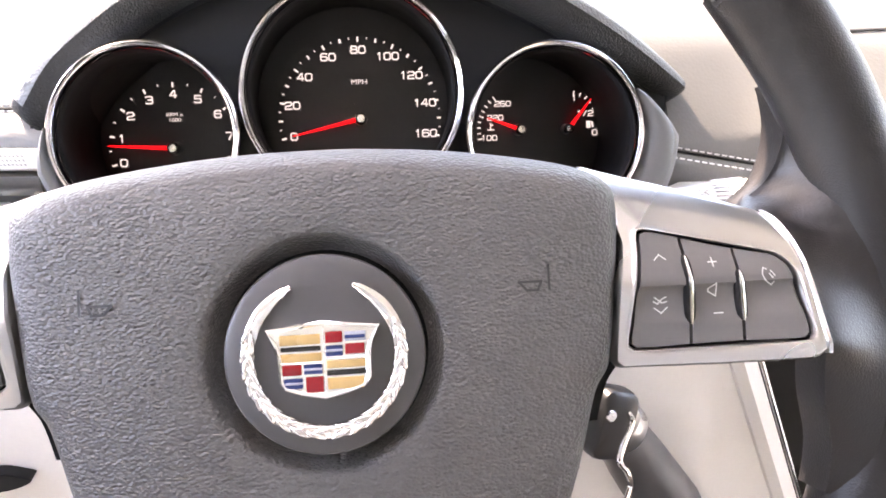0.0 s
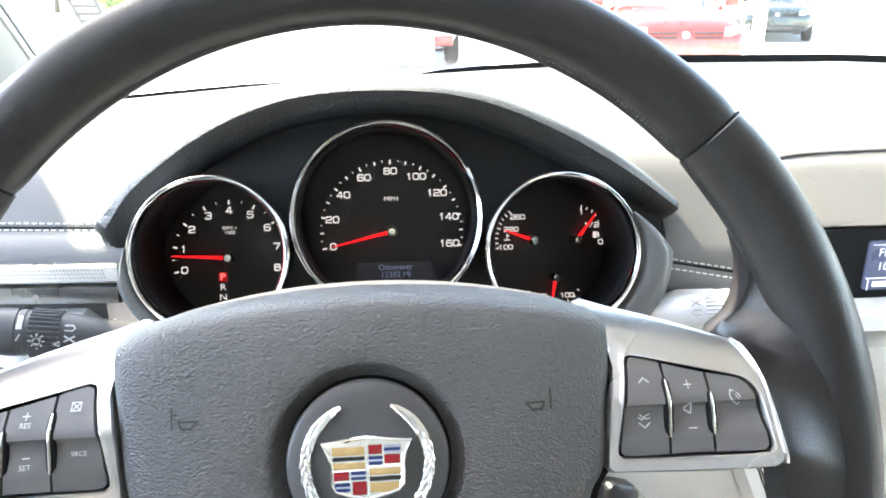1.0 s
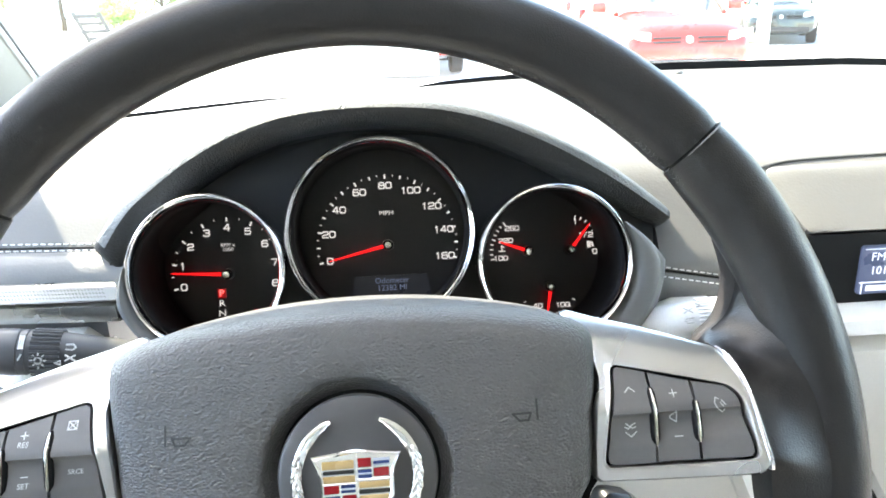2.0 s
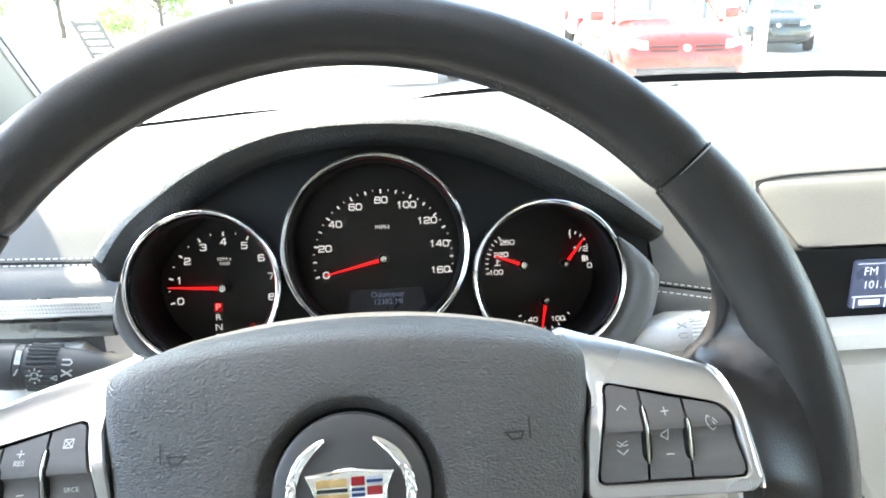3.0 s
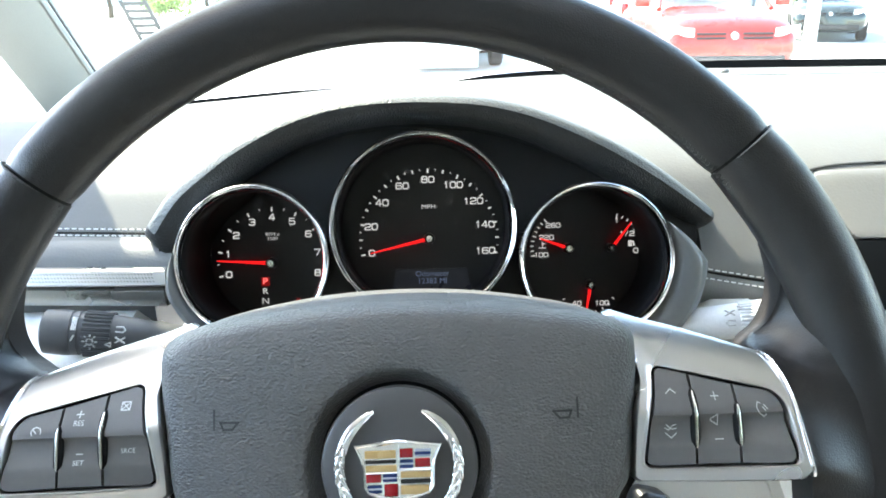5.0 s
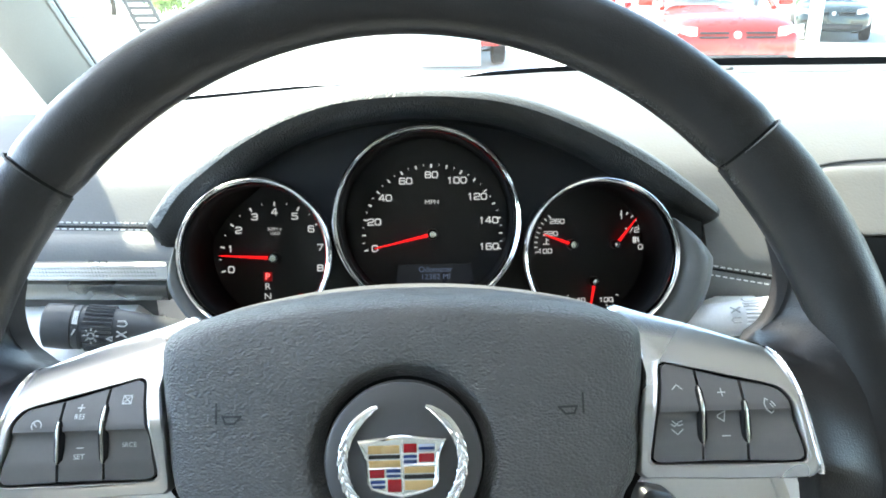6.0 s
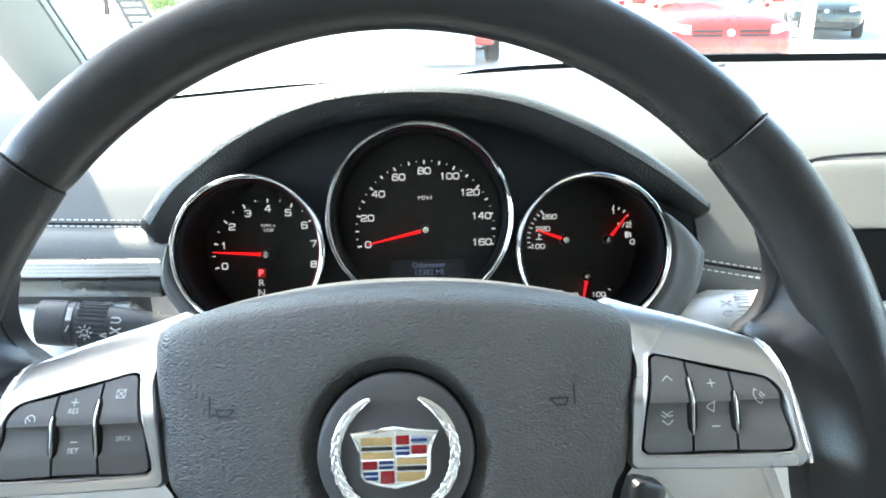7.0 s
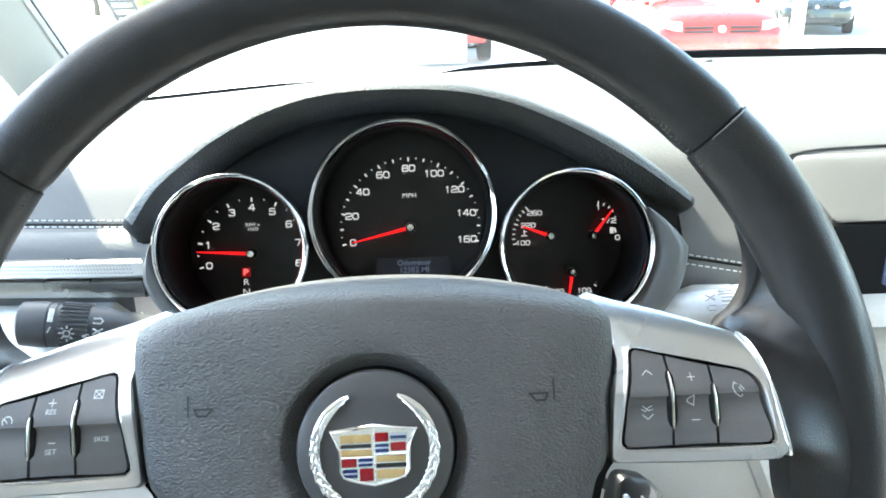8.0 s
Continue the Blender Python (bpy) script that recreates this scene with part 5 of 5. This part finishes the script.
def build_cabin():
    bm = bmesh.new()
    plate(bm, [(-0.47, -1.95), (1.21, -1.95), (1.21, 0.05), (-0.47, 0.05)], [rounded([(ROOF_X0, -0.33), (ROOF_X1, -0.33), (ROOF_X1, ROOF_Y1), (ROOF_X0, ROOF_Y1)], 0.05, 6)], 1.615, 1.65)
    for v in bm.verts:
        v.co = Vector((v.co.x, v.co.z, v.co.y))
    structure("ceiling", bm, HEADLINER, "pale grey fabric headliner of the car round an added light opening", False)
    # unseen pane over the opening that was added to light the cabin
    bm = bmesh.new()
    box(bm, ROOF_X0 - 0.02, ROOF_X1 + 0.02, -0.35, ROOF_Y1 + 0.02, 1.652, 1.657)
    structure("window_2", bm, ROOF_GLASS, "unseen tinted roof glass, added to let light into the cabin", False)
    bm = bmesh.new()
    box(bm, -0.52, 1.26, -1.95, 0.60, 0.40, 0.44)
    structure("floor", bm, HOUSING, "dark carpeted car floor", False)
    for name, x0, x1, sill in (("wall_left", -0.52, -0.455, 1.275), ("wall_right", 1.145, 1.21, 1.275)):
        bm = bmesh.new()
        box(bm, x0, x1, -1.95, 0.58, 0.44, 1.16, 0.01)
        structure(name, bm, CREAM_HARD, "cream car door trim below the window")
        bm = bmesh.new()
        box(bm, x0, x1, -1.95, 0.16, 1.161, sill, 0.01)
        structure("trim_sill_" + name, bm, STALK, "dark window sill trim on the car door")
        bm = bmesh.new()
        box(bm, x0, x1, -1.00, -0.58, sill, 1.565, 0.01)
        structure("trim_" + name, bm, HEADLINER, "grey pillar trim beside the window")
        bm = bmesh.new()
        box(bm, x0, x1, -1.95, 0.02, 1.565, 1.615, 0.01)
        structure("trim_rail_" + name, bm, HEADLINER, "grey roof rail trim over the window")
    # unseen wall, set this near to keep rear light off the wheel
    bm = bmesh.new()
    box(bm, -0.455, 1.145, -0.86, -0.81, 0.44, 1.60, 0.01)
    structure("wall_rear", bm, REAR_GREY, "unseen grey wall close behind the camera that cuts light from the rear")
    # windscreen pillars
    for s, cx in ((-1, -0.382), (1, 1.10)):
        bm = bmesh.new()
        rows = []
        for y, z in ((0.60, 1.126), (0.50, 1.218), (0.44, 1.273), (0.345, 1.360), (0.25, 1.448), (0.15, 1.530), (0.051, 1.610)):
            sec = [(0.0, -0.004, -0.004), (0.0, 0.0, 0.0), (0.004, -0.008, -0.010), (0.022, -0.024, -0.034), (0.040, -0.034, -0.046), (0.055, -0.028, -0.040), (0.055, 0.02, 0.03), (0.025, 0.028, 0.042), (0.016, 0.012, 0.018)]
            rows.append([(cx + s * a, y + b, z + c) for a, b, c in sec])
        grid(bm, rows, loop_u=True)
        pl = structure("trim_pillar", bm, PILLAR_TRIM, "cream plastic windscreen pillar trim")
        bm = bmesh.new()
        tube(bm, [(cx - s * 0.001, y + 0.003, z + 0.003) for y, z in ((0.60, 1.126), (0.50, 1.218), (0.44, 1.273), (0.345, 1.360), (0.25, 1.448), (0.15, 1.530), (0.051, 1.610))], 0.0014, 8)
        part("pillar_gasket", bm, GREY_VINYL, pl)
    # windscreen
    bm = bmesh.new()
    rows = []
    for k in range(9):
        u = k / 8
        y, dz = 0.545 - 0.497 * u, 0.395 * u
        rows.append([(x, y + 0.02 * (1 - ((x - 0.36) / 0.75) ** 2), cowl(x) * (1 - u) + 1.222 * u + dz) for x in np.linspace(-0.40, 1.12, 17)])
    grid(bm, rows)
    ws = structure("window_1", bm, GLASS, "clear sloping car windscreen")
    bm = bmesh.new()
    rows = []
    for x in np.linspace(-0.45, 1.13, 40):
        # height drops to almost nothing mid-way, in place of glare that hides the band
        hgt = float(np.interp(x, (-0.45, -0.16, -0.09, 0.03, 0.08, 0.15, 0.35, 1.1), (0.0050, 0.0034, 0.0002, 0.0002, 0.0050, 0.0060, 0.0090, 0.0085)))
        rows.append([(x, 0.500, cowl(x) - 0.002), (x, 0.502, cowl(x) + hgt), (x, 0.54, cowl(x) + hgt - 0.008), (x, 0.545, cowl(x) - 0.01)])
    grid(bm, rows)
    part("windscreen_band", bm, BLACK_BAND, ws, "black band along the glass foot")


build_cabin()


# ================================================================ outside
G0 = 0.0      # the car park lies this far under the cabin datum
def build_ground():
    bm = bmesh.new()
    xs = [-900, -200, -60, -20, 0, 20, 60, 200, 900]
    grid(bm, [[(x, y, G0) for x in xs] for y in (-300, -60, -10, 5, 15, 30, 60, 200, 1500)])
    tagged(part("ground", bm, CONCRETE, None), "sun-bleached pale concrete car park", "ground", kind="structure")


def build_car(name, label, paint, at, roofed=True, washed_out=False):
    """A parked car with its nose towards -y and its middle over x = 0."""
    c = thing(name, label, "car", at, group="parked cars")
    stations = ((0.0, 0.70, 0.30, 0.66), (0.06, 0.78, 0.25, 0.78), (0.25, 0.84, 0.22, 0.88), (0.6, 0.87, 0.22, 0.94), (1.1, 0.88, 0.22, 1.00), (1.8, 0.89, 0.22, 1.02), (3.0, 0.89, 0.23, 1.04), (3.9, 0.87, 0.26, 1.04), (4.25, 0.82, 0.34, 1.00), (4.32, 0.70, 0.45, 0.90))
    bm = bmesh.new()
    rows = []
    for y, wd, zb, zt in stations:
        row = []
        for k in range(28):
            a = k * math.tau / 28
            ca, sa = math.cos(a), math.sin(a)
            row.append((wd * math.copysign(abs(ca) ** 0.5, ca), y, (zt + zb) / 2 + (zt - zb) / 2 * math.copysign(abs(sa) ** 0.6, sa)))
        rows.append(row)
    vs = grid(bm, rows, loop_u=True)
    cap(bm, vs[0])
    cap(bm, vs[-1])
    part("body", bm, paint, c)
    # no cabin: glare would bleach it, so a flat lid closes the body
    if not roofed:
        bm = bmesh.new()
        box(bm, -0.74, 0.74, 1.2, 4.1, 0.97, 1.06, 0.03)
        part("roof_fill", bm, paint, c, "flat pale lid in place of the roof lost in glare")
    bm = bmesh.new()
    rows = []
    for y, wd, zb, zt in () if not roofed else ((1.15, 0.74, 0.93, 0.99), (1.55, 0.73, 0.95, 1.28), (1.95, 0.70, 0.95, 1.50), (2.6, 0.69, 0.95, 1.56), (3.5, 0.69, 0.95, 1.53), (4.0, 0.70, 0.95, 1.30), (4.18, 0.70, 0.93, 0.99)):
        rows.append([(wd * ((0.86 if z == zt else 1.0)) * sx, y, z) for sx, z in ((-1, zb), (-1, zt), (-0.75, zt + 0.015), (0.75, zt + 0.015), (1, zt), (1, zb))])
    if roofed:
        grid(bm, rows)
        part("cabin_glass", bm, CAR_GLASS, c, "dark car windows")
    bm = bmesh.new()
    rows = []
    for y, zt in ((1.93, 1.505), (2.6, 1.580), (3.5, 1.552), (3.95, 1.36)):
        rows.append([(0.66 * sx, y, zt + dz) for sx, dz in ((-1, -0.02), (-0.8, 0.012), (0, 0.03), (0.8, 0.012), (1, -0.02))])
    if roofed:
        grid(bm, rows)
        part("roof", bm, paint, c)
    for s in (-1, 1):
        if roofed:
            bm = bmesh.new()
            tube(bm, [(s * 0.76, 1.10, 0.97), (s * 0.64, 1.94, 1.50)], 0.035, 8)
            part("pillar", bm, paint, c)
        bm = bmesh.new()
        rows = [[(s * (0.50 + 0.36 * u), 0.02 + 0.16 * u * u - 0.012, z + 0.03 * u) for u in (0, 0.25, 0.5, 0.75, 1.0)] for z in (0.60, 0.68, 0.77)]
        grid(bm, rows)
        part("headlight", bm, LAMP_CLEAR, c, "clear headlight")
        bm = bmesh.new()
        box(bm, s * 0.97 - 0.10, s * 0.97 + 0.10, 1.25, 1.33, 1.00, 1.14, 0.03)
        part("wing_mirror", bm, paint, c)
        for y in (0.85, 3.45):
            bm = bmesh.new()
            prof = [(0.20, -0.10), (0.30, -0.11), (0.33, -0.08), (0.335, 0.08), (0.30, 0.11), (0.20, 0.10)]
            rows = [[(s * 0.80 + w, y + r * math.sin(k * math.tau / 32), 0.335 + r * math.cos(k * math.tau / 32)) for k in range(32)] for r, w in prof]
            grid(bm, rows, loop_u=True)
            wh = part("wheel", bm, TYRE, c, "black tyre")
            bm = bmesh.new()
            rows = [[(s * (0.80 + w), y + r * math.sin(k * math.tau / 32), 0.335 + r * math.cos(k * math.tau / 32)) for k in range(32)] for r, w in ((0.01, 0.085), (0.07, 0.09), (0.16, 0.075), (0.205, 0.105))]
            grid(bm, rows, loop_u=True)
            part("rim", bm, LAMP_CLEAR, wh, "silver wheel rim")
    for z in (0.700, 0.645):
        for sd in (-1, 1):
            bm = bmesh.new()
            box(bm, sd * 0.29 - 0.18, sd * 0.29 + 0.18, -0.024, 0.02, z - 0.012, z + 0.012, 0.004)
            part("grille_bar", bm, DARK_TRIM, c, "dark grille bar")
    bm = bmesh.new()
    lathe(bm, [(0.001, -0.034), (0.040, -0.034), (0.046, -0.026), (0.046, 0.02)], 0.0, 0.675, 28)
    part("grille_emblem", bm, LAMP_CLEAR, c, "round bright emblem")
    bm = bmesh.new()
    box(bm, -0.66, 0.66, -0.018, 0.10, 0.30, 0.43, 0.02)
    part("lower_grille", bm, DARK_TRIM, c, "black lower grille")
    for z in (0.345, 0.385):
        bm = bmesh.new()
        box(bm, -0.40, 0.40, -0.026, 0.0, z - 0.008, z + 0.008, 0.003)
        part("lower_bar", bm, RACK_GREY, c, "grey lower bar")
    # red patch that survives the glare, and an added white panel over the tyre
    if washed_out:
        for s in (-1,):
            bm = bmesh.new()
            box(bm, s * 0.55 - 0.20, s * 0.55 + 0.20, 4.22, 4.34, 0.36, 0.52, 0.02)
            part("red_patch", bm, LAMP_RED, c, "red patch of the bumper that glare leaves visible")
        bm = bmesh.new()
        box(bm, -0.45, 0.95, 4.24, 4.345, 0.05, 0.66, 0.02)
        part("glare_panel", bm, paint, c, "added white panel that hides the tyre as glare does")
    for s in (-1, 1):
        bm = bmesh.new()
        box(bm, s * 0.78 - 0.06, s * 0.78 + 0.06, 4.20, 4.30, 0.72, 0.98, 0.02)
        part("tail_light", bm, LAMP_RED, c, "red tail light")
    return c


CAR_GLASS_DARK = material("dark_car_glass", (0.03, 0.04, 0.042), 0.08, vary=0.05, spec=0.7)


def build_tree(at, height, spread, seed, trunk=True):
    rnd = random.Random(seed)
    t = thing("tree" if trunk else "shrub", "leafy green tree in full sun at the car park edge" if trunk else "low leafy green shrub at the car park edge", "tree" if trunk else "shrub", at, group="planting")
    bm = bmesh.new()
    tips = []
    base = height * (0.20 if trunk else 0.05)
    tube(bm, [(0, 0, 0), (0.05, 0.02, base * 0.6), (0.0, 0.05, base), (0.05, 0, height * 0.75)], [0.035 * height, 0.028 * height, 0.024 * height, 0.008 * height], 10)
    for k in range(9):
        a, u = rnd.uniform(0, math.tau), rnd.uniform(0.2, 0.95)
        z0 = base + (height * 0.7 - base) * u * 0.8
        tip = Vector((math.cos(a) * spread * rnd.uniform(0.4, 0.8), math.sin(a) * spread * rnd.uniform(0.4, 0.8), z0 + height * rnd.uniform(0.1, 0.3)))
        tube(bm, [(0, 0, z0), tip * 0.5 + Vector((0, 0, z0 * 0.5)), tip], [0.013 * height, 0.009 * height, 0.003 * height], 6)
        tips.append(tip)
    part("trunk", bm, BARK, t)
    bm = bmesh.new()
    for tip in tips + [Vector((0, 0, height * 0.85))]:
        for _ in range(150 if trunk else 45):
            p = tip + Vector([rnd.gauss(0, spread * 0.22) for _ in range(3)])
            if p.z < base * 0.8:
                continue
            sz = rnd.uniform(0.07, 0.16)
            m = Matrix.Translation(p) @ Euler([rnd.uniform(0, 6.3) for _ in range(3)]).to_matrix().to_4x4()
            bm.faces.new([bm.verts.new(m @ Vector(q)) for q in ((-sz, 0, 0), (0, -sz * 0.45, 0), (sz, 0, 0), (0, sz * 0.45, 0))])
    part("crown", bm, LEAF, t, smooth=False)


def build_outside():
    build_ground()
    build_car("parked_car", "red parked hatchback facing the windscreen in full sun", RED_PAINT, pose(3.97, 9.54, G0, 0, 0, -6))
    # a red car in glare: white paint and missing roof imitate the overexposure
    build_car("parked_car", "red parked car bleached by glare, built as a roofless white body with a red patch", WHITE_PAINT, pose(0.46, 16.7, G0, 0, 0, 180), False, True)
    build_car("parked_car", "white parked car washed out by the sun", WHITE_PAINT, pose(7.6, 25.5, G0, 0, 0, 158))
    build_car("parked_car", "low dark green parked coupe behind the white post", DARK_PAINT, pose(8.92, 16.8, G0, 0, 0, -24) @ Matrix.Diagonal((0.9, 1.0, 0.90, 1)))
    p = thing("post", "white painted square steel post on the pavement", "post", pose(7.86, 15.45, G0))
    bm = bmesh.new()
    box(bm, -0.10, 0.10, -0.10, 0.10, 0.0, 4.2, 0.01)
    part("shaft", bm, POST_WHITE, p)
    bm = bmesh.new()
    box(bm, -0.16, 0.16, -0.16, 0.16, 0.0, 0.03, 0.005)
    part("base_plate", bm, POST_WHITE, p)
    r = thing("slatted_rack", "grey metal rack with sloping sides and open slats, standing on concrete", "rack", pose(-7.64, 21.75, G0))
    for x in (-0.33, 0.33):
        bm = bmesh.new()
        rows = [[(x - 0.42 * z + 0.2 + dx, dy, z) for dx, dy in ((-0.05, -0.03), (0.05, -0.03), (0.05, 0.03), (-0.05, 0.03))] for z in (0.0, 0.50, 1.08)]
        vs = grid(bm, rows, loop_u=True)
        cap(bm, vs[0])
        cap(bm, vs[-1])
        part("upright", bm, RACK_GREY, r)
    for k in range(5):
        bm = bmesh.new()
        z = 0.20 + k * 0.195
        box(bm, -0.42 * z - 0.11, -0.42 * z + 0.51, -0.022, 0.022, z - 0.045, z + 0.045, 0.006)
        part("slat", bm, RACK_GREY, r)
    bm = bmesh.new()
    tube(bm, [(-7.3, 25.7, G0 + 0.04), (-6.9, 25.5, G0 + 0.08), (-6.4, 25.6, G0 + 0.04)], [0.05, 0.13, 0.04], 8)
    tagged(part("wheel_stop", bm, DARK_TRIM, None), "dark rubber wheel stop lying on the concrete", "wheel stop")
    for k, (x, y, h, sp, tr) in enumerate(((-10.0, 37.3, 3.4, 1.7, True), (-11.7, 37.5, 1.1, 0.9, False), (-8.8, 38, 1.2, 1.0, False), (-12.6, 39, 1.6, 1.1, False), (9.6, 38, 3.4, 1.6, True), (11.4, 38.6, 3.2, 1.6, True), (13.2, 38, 3.4, 1.6, True), (16.4, 39, 3.4, 1.6, True), (-18.0, 38, 3.4, 1.6, True), (-7.4, 41, 4.2, 0.7, True), (-15.5, 40, 4.2, 0.6, True))):
        build_tree(pose(x, y, G0, 0, 0, 40 * k), h, sp, 11 + k, tr)
    bm = bmesh.new()
    box(bm, -60, 60, 36.0, 36.18, G0, G0 + 0.13, 0.02)
    tagged(part("kerb", bm, STONE, None), "pale stone kerb along the planting", "kerb", kind="structure")
    b = thing("far_building", "long white far building across the car park", "building", kind="structure")
    bm = bmesh.new()
    box(bm, -70, 70, 70, 80, G0, 7.5)
    part("wall", bm, FAR_WALL, b, smooth=False)
    for k in range(4):
        bm = bmesh.new()
        box(bm, -9 + 3.2 * k, -6.5 + 3.2 * k, 69.9, 70.05, 1.0, 3.2)
        part("window", bm, CAR_GLASS_DARK, b, smooth=False)
    bm = bmesh.new()
    box(bm, -71, 71, 69.5, 80.5, 7.5, 7.9)
    part("roof", bm, FAR_WALL, b, smooth=False)


build_outside()
